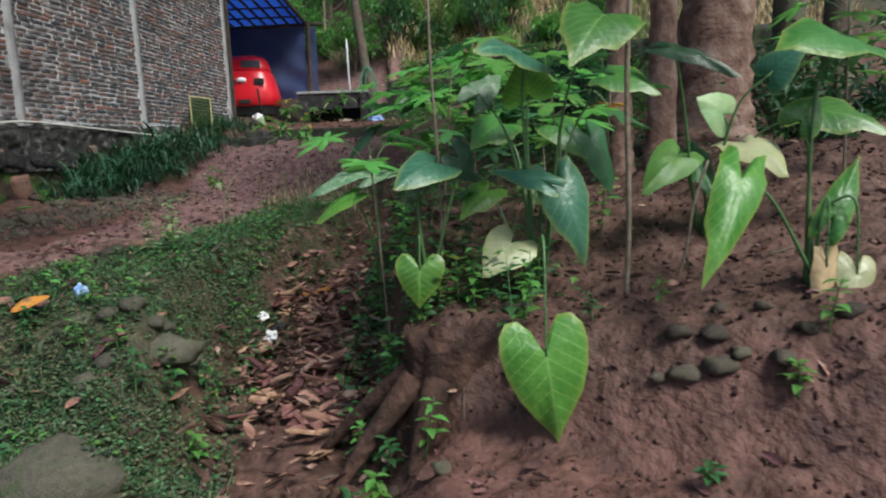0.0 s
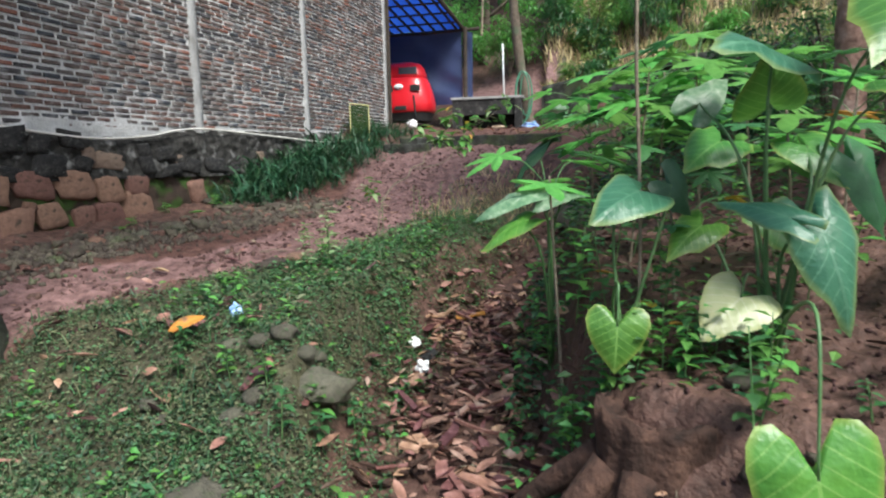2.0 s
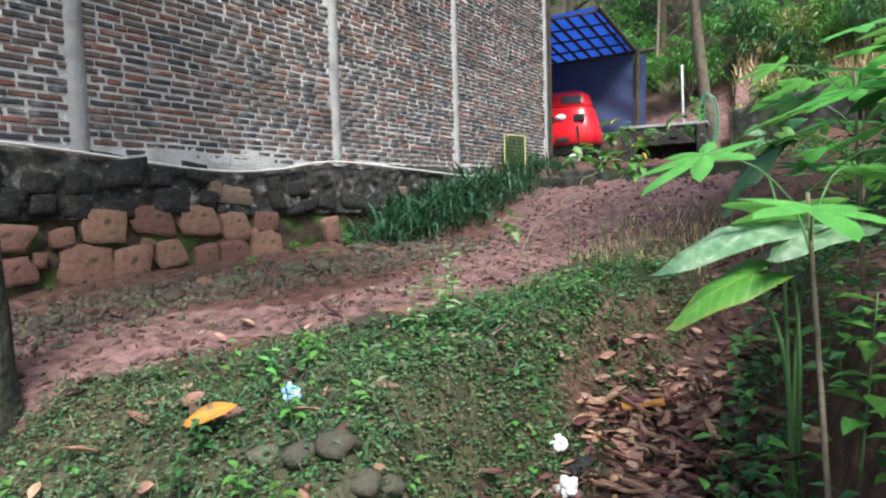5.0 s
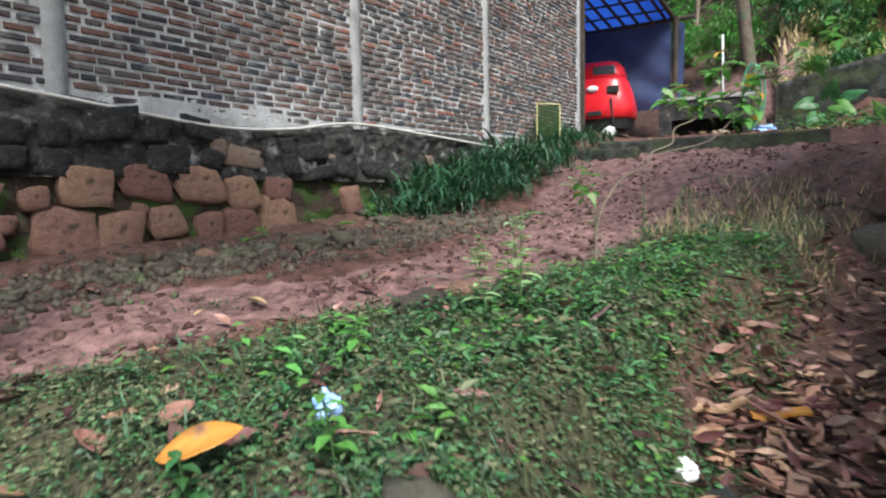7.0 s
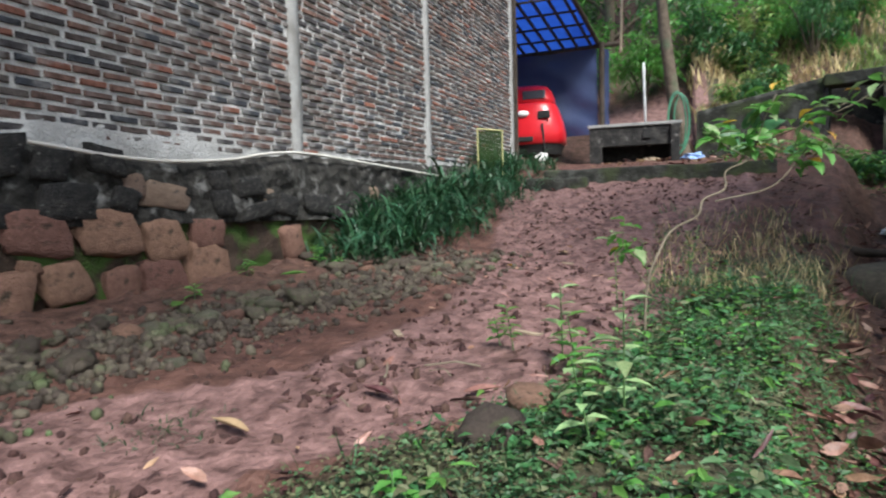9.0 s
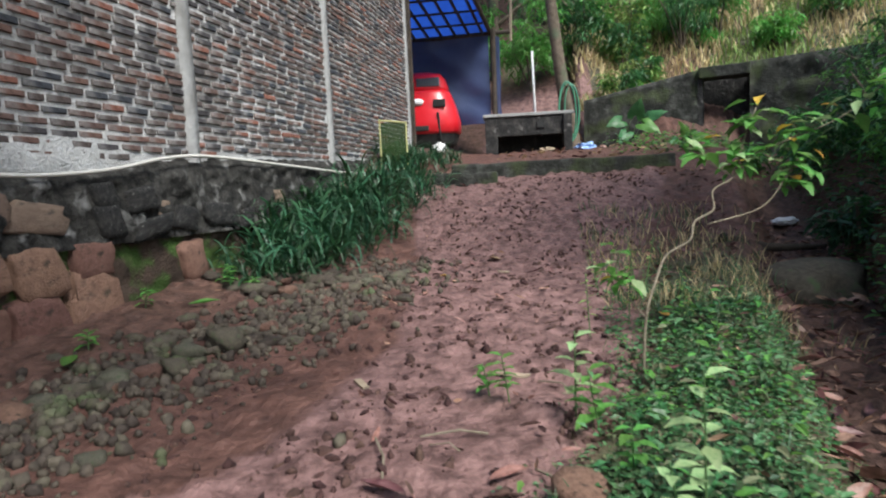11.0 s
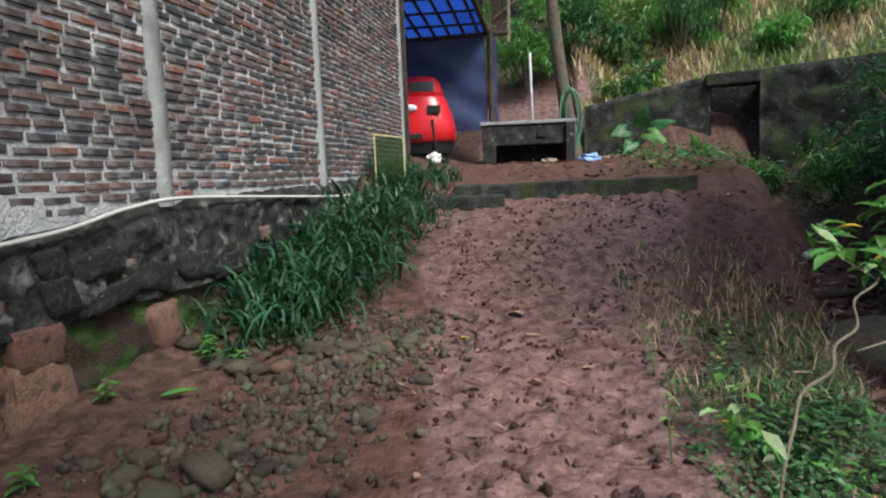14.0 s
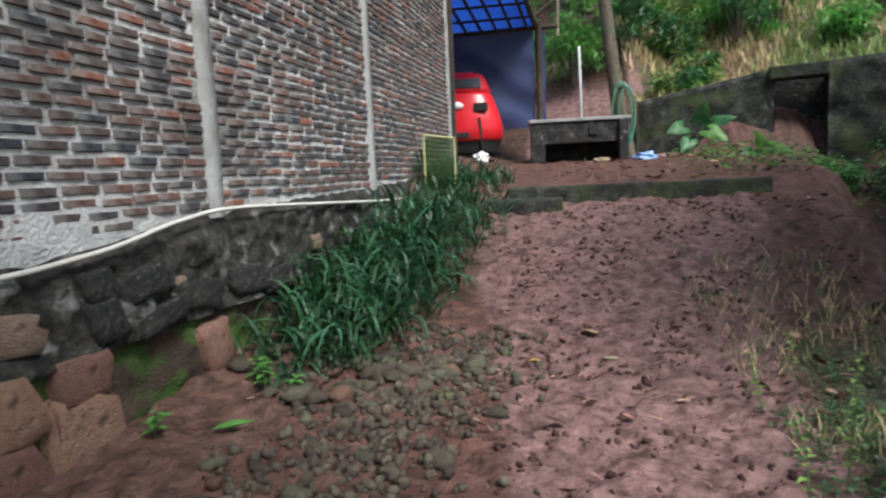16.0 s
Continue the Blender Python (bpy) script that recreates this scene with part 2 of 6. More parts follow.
def ground_material():
    m = ramp_material("red_earth", [(0.04, 0.019, 0.0155), (0.096, 0.047, 0.037), (0.155, 0.079, 0.063)], 6, 0.68, 1.0, 22)
    nt = m.node_tree
    for k in nt.nodes:
        if k.bl_idname == "ShaderNodeBump":
            k.inputs["Distance"].default_value = 0.032
    n, l = nt.nodes, nt.links
    b = n["Principled BSDF"]
    base = b.inputs["Base Color"].links[0].from_socket
    tc = n.new("ShaderNodeTexCoord")
    at = n.new("ShaderNodeAttribute")
    at.attribute_name = "zone"
    sep = n.new("ShaderNodeSeparateColor")
    l.new(at.outputs["Color"], sep.inputs["Color"])
    edge = n.new("ShaderNodeTexNoise")
    edge.inputs["Scale"].default_value, edge.inputs["Detail"].default_value = 4, 8
    l.new(tc.outputs["Object"], edge.inputs["Vector"])
    fine = n.new("ShaderNodeTexNoise")
    fine.inputs["Scale"].default_value, fine.inputs["Detail"].default_value, fine.inputs["Roughness"].default_value = 9, 12, 0.68
    l.new(tc.outputs["Object"], fine.inputs["Vector"])
    colour = base
    for channel, c0, c1 in (("Red", (0.070, 0.037, 0.034), (0.222, 0.128, 0.12)), ("Green", (0.028, 0.026, 0.015), (0.07, 0.066, 0.036)), ("Blue", (0.040, 0.021, 0.016), (0.125, 0.068, 0.053))):
        cr = n.new("ShaderNodeValToRGB")
        cr.color_ramp.elements[0].position, cr.color_ramp.elements[1].position = 0.37, 0.62
        cr.color_ramp.elements[0].color, cr.color_ramp.elements[1].color = (*c0, 1), (*c1, 1)
        l.new(fine.outputs["Fac"], cr.inputs["Fac"])
        ad = n.new("ShaderNodeMath")
        ad.operation = "ADD"
        l.new(sep.outputs[channel], ad.inputs[0])
        l.new(edge.outputs["Fac"], ad.inputs[1])
        mr = n.new("ShaderNodeMapRange")
        mr.inputs["From Min"].default_value, mr.inputs["From Max"].default_value = 0.86, 1.14
        l.new(ad.outputs[0], mr.inputs["Value"])
        mx = n.new("ShaderNodeMix")
        mx.data_type = "RGBA"
        l.new(mr.outputs["Result"], mx.inputs["Factor"])
        l.new(colour, mx.inputs[6])
        l.new(cr.outputs["Color"], mx.inputs[7])
        colour = mx.outputs[2]
    l.new(colour, b.inputs["Base Color"])
    return m


MAT["ground"] = ground_material()


# ---------------------------------------------------------------- building helpers
def part(name, bm, material, parent=None, label="", smooth=False):
    me = bpy.data.meshes.new(name)
    bm.to_mesh(me)
    bm.free()
    if smooth:
        me.polygons.foreach_set("use_smooth", [True] * len(me.polygons))
    me.materials.append(MAT[material])
    ob = new(name, me)
    if parent:
        ob.parent = parent
    if label:
        ob["label"] = label
    return ob


def mesh_object(name, verts, faces, material, parent=None, smooth=True):
    me = bpy.data.meshes.new(name)
    me.from_pydata(verts, [], faces)
    me.update()
    if smooth:
        me.polygons.foreach_set("use_smooth", [True] * len(me.polygons))
    me.materials.append(MAT[material])
    ob = new(name, me)
    if parent:
        ob.parent = parent
    return ob


def thing(name, label, category, at=(0, 0, 0), group="", kind=""):
    ob = new(name)
    ob.location = at
    ob.empty_display_size = 0.1
    return tagged(ob, label, category, group, kind)


def box(bm, centre, size, turn=0.0, bevel=0.0, jitter=0.0, rnd=random):
    m = Matrix.Translation(centre) @ Matrix.Rotation(turn, 4, "Z") @ Matrix.Diagonal((*size, 1))
    made = bmesh.ops.create_cube(bm, size=1.0, matrix=m)["verts"]
    if jitter:
        for v in made:
            v.co += Vector((rnd.uniform(-jitter, jitter), rnd.uniform(-jitter, jitter), rnd.uniform(-jitter, jitter)))
    if bevel:
        edges = list({e for v in made for e in v.link_edges})
        bmesh.ops.bevel(bm, geom=edges, offset=bevel, segments=2, affect="EDGES", profile=0.6)
    return bm


def tube(points, radii, sides=8, cap=True, bm=None, wobble=0.0, rnd=random):
    """A tapered tube along points."""
    bm = bm or bmesh.new()
    pts = [Vector(p) for p in points]
    if not hasattr(radii, "__len__"):
        radii = [radii] * len(pts)
    rings, side = [], None
    for i, p in enumerate(pts):
        d = (pts[min(i + 1, len(pts) - 1)] - pts[max(i - 1, 0)]).normalized()
        if side is None:
            side = d.orthogonal().normalized()
        side = (side - d * side.dot(d)).normalized()
        up = d.cross(side)
        ring = []
        for k in range(sides):
            a = 2 * math.pi * k / sides
            r = radii[i] * (1 + (rnd.uniform(-wobble, wobble) if wobble else 0))
            ring.append(bm.verts.new(p + side * math.cos(a) * r + up * math.sin(a) * r))
        rings.append(ring)
    for a, b in zip(rings, rings[1:]):
        for k in range(sides):
            bm.faces.new((a[k], a[(k + 1) % sides], b[(k + 1) % sides], b[k]))
    if cap:
        bm.faces.new(list(reversed(rings[0])))
        bm.faces.new(rings[-1])
    return bm


def curve_points(points, steps=6):
    """Catmull-Rom through a few points."""
    p = [Vector(q) for q in points]
    p = [p[0] * 2 - p[1]] + p + [p[-1] * 2 - p[-2]]
    out = []
    for i in range(1, len(p) - 2):
        for s in range(steps):
            t = s / steps
            a, b, c, d = p[i - 1], p[i], p[i + 1], p[i + 2]
            out.append(0.5 * ((2 * b) + (c - a) * t + (2 * a - 5 * b + 4 * c - d) * t * t + (3 * b - a - 3 * c + d) * t ** 3))
    out.append(p[-2])
    return out


def pebble_mesh(name, seed, size=(1, 1, 1), rough=0.22, cuts=2, material="grey_stone"):
    """An uneven rounded stone of unit radius, as mesh data to be shared."""
    r = random.Random(seed)
    bm = bmesh.new()
    bmesh.ops.create_icosphere(bm, subdivisions=cuts, radius=1)
    off = Vector((r.uniform(0, 90), r.uniform(0, 90), r.uniform(0, 90)))
    for v in bm.verts:
        v.co *= 1 + rough * 2 * noise.noise(v.co * 1.1 + off) + rough * 0.5 * noise.noise(v.co * 3 + off)
        v.co = Vector((v.co.x * size[0], v.co.y * size[1], v.co.z * size[2]))
    me = bpy.data.meshes.new(name)
    bm.to_mesh(me)
    bm.free()
    me.polygons.foreach_set("use_smooth", [True] * len(me.polygons))
    me.materials.append(MAT[material])
    return me


# ---------------------------------------------------------------- the lie of the land
def table(x, *pairs):
    return float(np.interp(x, [p[0] for p in pairs], [p[1] for p in pairs]))


def smooth(a, b, x):
    t = min(1, max(0, (x - a) / (b - a)))
    return t * t * (3 - 2 * t)


def wall_x(y):
    return -5.375 + 0.1 * (y - 8.1)


def gully_x(y):
    return table(y, (0, -0.85), (2.5, -0.75), (4, -1.0), (6, -0.98), (8, -0.45), (11.5, 0.5), (14, 1.0))


def gully_half(y):
    return table(y, (1.5, 0.26), (3.3, 0.40), (5.0, 0.40), (6.0, 0.24), (12, 0.2))


def gully_z(y):
    return table(y, (-3, 0.0), (2.5, 0.02), (4.3, 0.06), (5.3, 0.18), (6, 0.27), (8, 0.6), (11.5, 1.1), (13.5, 1.75), (15, 2.2))


def path_z(y):
    return table(y, (-6, 0.1), (0, 0.15), (2.3, 0.2), (2.6, 0.27), (2.95, 0.42), (3.4, 0.70), (5, 0.80), (7, 0.92), (8.5, 1.03), (9.3, 1.18), (10.2, 1.45), (11.2, 1.74), (11.9, 1.88), (12.1, 2.08), (15, 2.36), (17, 2.5), (40, 5))


def land(x, y):
    g, gz, p = gully_x(y), gully_z(y), path_z(y)
    left = p + 0.10 * max(0, -3.9 - x) * smooth(3, 5, y) + 0.10 * smooth(-4.0, -4.7, x) * smooth(7.8, 9.2, y)
    hw = gully_half(y)
    bank = smooth(g - hw, g - hw - 0.48 - 0.15 * noise.noise((x, y * 1.3, 3.3)), x)
    z = gz + (left - gz) * bank
    if x > g:
        rise = 0.32 + 0.42 * smooth(2.42, 2.88, y + 0.5 * x) + 0.30 * smooth(2.7, 4.2, y) + 0.45 * smooth(0.4, 3.2, x) * smooth(1.2, 3.0, y + 0.3 * x)
        rise += 0.9 * smooth(5.5, 12, y) + 0.5 * smooth(12, 16, y) - 0.95 * smooth(11, 14.5, y) * smooth(3.2, 1.9, x)
        right = min(rise, 4)
        z = gz + (right - gz) * smooth(g + hw, g + hw + 0.42, x)
    # the terrace behind the retaining wall and the hillside
    back = 17.2 - 0.25 * (x + 1.4)
    if x > -1.5:
        z += (3.4 - min(z, 3.4)) * smooth(back + 0.3, back + 0.5, y)
    far = smooth(17.3, 27, y + 0.25 * max(x, -1.5))
    z += far * 5.0 * smooth(-3.5, -1.0, x) + smooth(19.0, 28, y) * 5.0 * smooth(-1.0, -3.5, x) + 0.25 * max(0, y - 24)
    z += 1.3 * smooth(18.4, 19.2, y) * smooth(0.0, -1.8, x)
    z += smooth(6, 22, x) * 2.5 * smooth(0, 8, y)
    return z


def ground_z(x, y):
    z = land(x, y)
    if -12 < x < 12 and -3 < y < 20:
        z += 0.035 * noise.noise((x * 2.1, y * 2.1, 0.0)) + 0.014 * noise.noise((x * 15, y * 15, 8.0))
        z += (0.035 + 0.065 * smooth(5.5, 7.8, y) + 0.05 * smooth(-1.2, -0.4, x)) * max(0.0, 0.3 - abs(noise.noise((x * 4.6, y * 4.6, 4.0)))) + 0.05 * max(0.0, noise.noise((x * 8, y * 8, 6.0)) - 0.1)
    return z


def on_path(x, y):
    """1 on the trodden path."""
    c = table(y, (3, -3.6), (5, -3.2), (6.5, -2.75), (8, -2.75), (9.5, -2.7), (11.5, -2.6))
    w = table(y, (3, 0.75), (5, 0.55), (7, 0.7), (9, 1.0), (11.5, 1.6))
    c2 = c - 0.55 * smooth(5.2, 4.2, y)
    return smooth(w + 0.25, w - 0.2, abs(x - c2)) * smooth(12.2, 11.8, y) * smooth(2.6, 3.4, y)


def build_ground():
    xs = list(np.arange(-5.9, 3.0, 0.036))
    ys = list(np.arange(1.4, 10.6, 0.036))

    def widen(v):
        lo, hi, s, low, high = v[0], v[-1], 0.08, [], []
        while lo > -420:
            s *= 1.22
            lo -= s
            low.append(lo)
        s = 0.08
        while hi < 420:
            s *= 1.22
            hi += s
            high.append(hi)
        return low[::-1] + v + high
    xs, ys = widen(xs), widen(ys)
    nx, ny = len(xs), len(ys)
    verts = [(x, y, ground_z(x, y)) for y in ys for x in xs]
    faces = [(j * nx + i, j * nx + i + 1, (j + 1) * nx + i + 1, (j + 1) * nx + i) for j in range(ny - 1) for i in range(nx - 1)]
    ob = mesh_object("ground", verts, faces, "ground")
    zone = ob.data.color_attributes.new("zone", "FLOAT_COLOR", "POINT")
    data = np.zeros((nx * ny, 4), dtype=np.float32)
    for k, (x, y, z) in enumerate(verts):
        r = on_path(x, y)
        # Paler path colour paints in sunlight on the earth behind the shed.
        if -7 < x < -0.5 and 16.7 < y < 20.3:
            r = 1.0
        gx = gully_x(y)
        wander = 1.2 * noise.noise((x * 0.35, y * 0.35, 12))
        edge = table(y, (2.4, -3.4), (3.6, -3.2), (4.6, -2.75), (5.6, -2.3), (6.6, -2.0), (7.6, -1.85), (8.6, -1.8), (9.5, -1.8))
        g = (1 - r) * smooth(gx - 0.35, gx - 0.6, x) * smooth(edge - 0.5, edge + 0.1, x) * smooth(10.0, 7.5, y) * smooth(0.0, 2.2, y + wander)
        b = smooth(0.8, 0.4, abs(x - gx)) * smooth(1.6, 2.7, y + wander)
        b = max(b, smooth(1.1, 0.5, x - wall_x(y)) * smooth(0.2, 0.8, x - wall_x(y) + 1.0) * 0.8 * smooth(1.0, 3.0, y + wander))
        b = max(b, 0.8 * smooth(gx + 0.4, gx + 0.8, x) * smooth(2.25, 2.7, y + 0.25 * x) * smooth(7.5, 6.0, y))
        up = smooth(gx + 0.3, gx + 0.9, x) * smooth(6.0, 7.5, y + wander)
        b, g = max(b, 0.12 * up), max(g, 0.2 * up)
        far = max(smooth(16.8, 17.6, y) * (1 if x > -1.2 or y > 20.5 else 0), smooth(9, 13, abs(x + 1) + wander), smooth(0.5, -2.5, y + wander))
        g = max(g, 0.7 * far)
        data[k] = (r, g, b, 1)
    zone.data.foreach_set("color", data.ravel())
    tagged(ob, "damp reddish earth ground with a trodden path and a gully", "ground", kind="structure")
    return ob


build_ground()

# ---------------------------------------------------------------- the brick house wall
WALL_Y0, WALL_Y1, WALL_TOP = 2.0, 14.3, 6.4
PILLARS = (2.0, 5.0, 8.07, 10.82, 14.22)
ALONG = Vector((0.1, 1.0, 0)).normalized()
OUT = Vector((1.0, -0.1, 0)).normalized()
WALL_TURN = math.atan2(-0.1, 1.0)


def on_wall(y, z, out=0.0):
    return Vector((wall_x(y), y, z)) + OUT * out


def base_of_bricks(y):
    return table(y, (2, 2.02), (5.0, 2.10), (6.3, 1.98), (8.1, 2.12), (10.8, 2.2), (14.3, 2.35))


def slab_along(bm, y0, y1, z0, z1, back, front):
    p, q = on_wall(y0, 0), on_wall(y1, 0)
    vs = []
    for o in (back, front):
        for base, z in ((p, z0), (q, z0), (q, z1), (p, z1)):
            vs.append(bm.verts.new((base.x + OUT.x * o, base.y + OUT.y * o, z)))
    for f in ((3, 2, 1, 0), (4, 5, 6, 7), (0, 1, 5, 4), (1, 2, 6, 5), (2, 3, 7, 6), (3, 0, 4, 7)):
        bm.faces.new([vs[i] for i in f])
    return bm


house = thing("house_wall", "old unplastered brick house wall with grey concrete columns", "wall", on_wall(8, 0.9), kind="structure")
house_inv = Matrix.Translation(house.location).inverted()


def attach(ob, piece):
    """Hang a sub-part on a part whose points are in world metres."""
    ob.parent = piece
    return ob


def under(ob, parent):
    """Parent while keeping the place."""
    ob.parent = parent
    ob.matrix_parent_inverse = Matrix.Translation(parent.location).inverted()
    return ob


def mortar_bed():
    """A lumpy mortar face, with proud squeezed joints."""
    ny, nz = 410, 130
    vs, fs = [], []
    for j in range(nz + 1):
        for i in range(ny + 1):
            y = WALL_Y0 + (WALL_Y1 - WALL_Y0) * i / ny
            z = 1.85 + (WALL_TOP - 1.85) * j / nz
            o = -0.004 + 0.007 * noise.noise((y * 6, z * 6, 1)) + 0.006 * noise.noise((y * 17, z * 21, 5))
            # thick render smeared over the lowest courses
            smear = smooth(0.34, 0.0, z - base_of_bricks(y)) * smooth(-0.15, 0.35, noise.noise((y * 1.1, z * 2, 7)) + 0.25 * smooth(1.5, 0.3, abs(y - 6.3))) * smooth(7.9, 7.2, y)
            o += 0.022 * smear
            p = on_wall(y, z, o)
            vs.append(p)
    for j in range(nz):
        for i in range(ny):
            a = j * (ny + 1) + i
            fs.append((a, a + 1, a + ny + 2, a + ny + 1))
    ob = under(mesh_object("mortar", vs, fs, "mortar"), house)
    ob["label"] = "pale grey mortar"
    bm = slab_along(bmesh.new(), WALL_Y0, WALL_Y1, 0.5, WALL_TOP, -0.16, -0.03)
    under(part("wall_core", bm, "mortar"), house)
    bm = bmesh.new()
    p = on_wall(WALL_Y1, 0, -0.1)
    box(bm, (p.x - 3.2, p.y - 0.09, 3.4), (6.2, 0.12, 5.8))
    under(part("end_wall", bm, "mortar"), house)


mortar_bed()


def brick_verts(w, h, d, r, rnd):
    """A worn brick, face outwards along +x, length along y."""
    x0, x1 = -0.03, d
    pts = []
    for yy, zz in ((-w, -h), (w, -h), (w, h), (-w, h)):
        pts.append((x0, yy, zz))
    for yy, zz in ((-w, -h), (w, -h), (w, h), (-w, h)):
        pts.append((x1 - 0.006, yy, zz))
    for yy, zz in ((-w, -h), (w, -h), (w, h), (-w, h)):
        pts.append((x1 + rnd.uniform(-0.002, 0.002), yy * (1 - 0.05) + rnd.uniform(-0.003, 0.003), zz * (1 - 0.2) + rnd.uniform(-0.003, 0.003)))
    faces = [(8, 9, 10, 11)]
    for k in range(4):
        a, b = k, (k + 1) % 4
        faces += [(a, b, 4 + b, 4 + a), (4 + a, 4 + b, 8 + b, 8 + a)]
    return pts, faces


def lay_bricks():
    rnd = random.Random(5)
    shared = []
    for i in range(14):
        w = rnd.uniform(0.088, 0.108) if i < 11 else rnd.uniform(0.045, 0.06)
        v, f = brick_verts(w, rnd.uniform(0.018, 0.0225), 0.012, 0.004, rnd)
        me = bpy.data.meshes.new("brick")
        me.from_pydata(v, [], f)
        me.materials.append(MAT["brick"])
        shared.append((w, me))
    jv, jf = [], []
    courses = int((WALL_TOP - 2.0) / 0.068)
    for c in range(courses):
        z0 = 2.02 + c * 0.068
        y = WALL_Y0 + 0.1 + (0.06 if c % 2 else -0.05) + rnd.uniform(-0.03, 0.03)
        while y < WALL_Y1 - 0.1:
            k = rnd.randrange(11) if rnd.random() < 0.86 else 11 + rnd.randrange(3)
            w, me = shared[k]
            yc = y + w
            y += 2 * w + rnd.uniform(0.012, 0.04)
            z = z0 + rnd.uniform(-0.005, 0.005) + 0.012 * noise.noise((yc * 0.8, c * 0.3, 2))
            if z - 0.03 < base_of_bricks(yc):
                continue
            cut = [q for q in PILLARS if abs(yc - q) < w + 0.072]
            if cut:
                lo, hi = (yc - w, min(yc + w, cut[0] - 0.072)) if yc < cut[0] else (max(yc - w, cut[0] + 0.072), yc + w)
                if hi - lo < 0.05:
                    continue
                yc, w = (lo + hi) / 2, (hi - lo) / 2
            m = Matrix.Translation(on_wall(yc, z, rnd.uniform(-0.005, 0.004))) @ Matrix.Rotation(WALL_TURN, 4, "Z") @ Matrix.Rotation(rnd.uniform(-0.02, 0.02), 4, "X")
            if not cut and 6.35 < yc < 9.3 and z < 3.42 and len(NEAR_BRICKS) < 298:
                NEAR_BRICKS.append((me, m))
            else:
                v, f = brick_verts(w, rnd.uniform(0.018, 0.0225), 0.012, 0.004, rnd)
                n0 = len(jv)
                jv.extend([m @ Vector(q) for q in v])
                jf.extend([tuple(n0 + i for i in q) for q in f])
    ob = under(mesh_object("brickwork", jv, jf, "brick", smooth=False), house)
    tagged(ob, "weathered red and sooty bricks", kind="stuff")


NEAR_BRICKS = []
lay_bricks()


def columns():
    rnd = random.Random(3)
    for y in PILLARS:
        vs, fs = [], []
        n = 60
        z0 = base_of_bricks(y) - 0.04
        for j in range(n + 1):
            z = z0 + (WALL_TOP - z0) * j / n
            wl = 0.082 + 0.016 * noise.noise((y, z * 2.3, 1)) + 0.006 * noise.noise((y, z * 9, 2))
            wr = 0.082 + 0.016 * noise.noise((y, z * 2.1, 9)) + 0.006 * noise.noise((y, z * 8, 6))
            for dy, o in ((-wl, -0.02), (-wl * 0.92, 0.020), (0, 0.026 + 0.004 * noise.noise((y, z * 5, 3))), (wr * 0.92, 0.020), (wr, -0.02)):
                vs.append(on_wall(y + dy, z, o))
        for j in range(n):
            for i in range(4):
                a = j * 5 + i
                fs.append((a, a + 1, a + 6, a + 5))
        under(mesh_object("column", vs, fs, "concrete"), house)["label"] = "grey concrete column cast into the brickwork"
    # dark corner board at the end of the wall
    bm = bmesh.new()
    p = on_wall(WALL_Y1 + 0.05, 0, 0.03)
    box(bm, (p.x, p.y, 4.35), (0.09, 0.07, 4.2), WALL_TURN, 0.008)
    under(part("corner_board", bm, "dark_wood"), house)


columns()


# ---------------------------------------------------------------- stone foundation
foundation = thing("foundation", "rubble stone foundation, sooty above and red stones below with moss", "foundation", on_wall(8, 0.9), kind="structure")


def foundation_bed():
    ny, nz = 330, 40
    for name, za, zb, mat in (("sooted_masonry", 1.5, 2.3, "bed"), ("mossy_bed", 0.4, 1.54, "moss_bed")):
        vs, fs = [], []
        for j in range(nz + 1):
            for i in range(ny + 1):
                y = WALL_Y0 + (WALL_Y1 - WALL_Y0) * i / ny
                top = min(zb, base_of_bricks(y) + 0.02) if zb > 2 else zb
                z = za + (top - za) * j / nz
                t = (z - 0.9) / 1.2
                o = 0.09 - 0.06 * t + 0.05 * noise.noise((y * 4.2, z * 5, 2)) + 0.02 * noise.noise((y * 9, z * 10, 6))
                if zb > 2:
                    o += 0.02 + 0.025 * noise.noise((y * 8, z * 9, 16))
                    o = o * smooth(0, 0.14, top - z) - 0.012 * smooth(0.1, 0, top - z)
                else:
                    o -= 0.03
                vs.append(on_wall(y, z, o))
        for j in range(nz):
            for i in range(ny):
                a = j * (ny + 1) + i
                fs.append((a, a + 1, a + ny + 2, a + ny + 1))
        under(mesh_object(name, vs, fs, mat), foundation)


foundation_bed()


def block_mesh(seed, material):
    """A squarish rough-hewn stone one metre across, to be scaled."""
    r = random.Random(seed)
    bm = bmesh.new()
    bmesh.ops.create_cube(bm, size=1.0)
    bmesh.ops.subdivide_edges(bm, edges=bm.edges[:], cuts=3, use_grid_fill=True)
    off = Vector((r.uniform(0, 50), r.uniform(0, 50), r.uniform(0, 50)))
    sk = r.uniform(-0.2, 0.2)
    for v in bm.verts:
        c = v.co
        s = max(abs(c.x), abs(c.y), abs(c.z)) / max(0.001, c.length)
        c = c.lerp(c * s * 1.15, 0.3)
        c *= 1 + 0.22 * noise.noise(c * 2.1 + off) + 0.09 * noise.noise(c * 5 + off)
        c.y += sk * c.z
        v.co = c
    me = bpy.data.meshes.new("stone")
    bm.to_mesh(me)
    bm.free()
    me.polygons.foreach_set("use_smooth", [True] * len(me.polygons))
    me.materials.append(MAT[material])
    return me


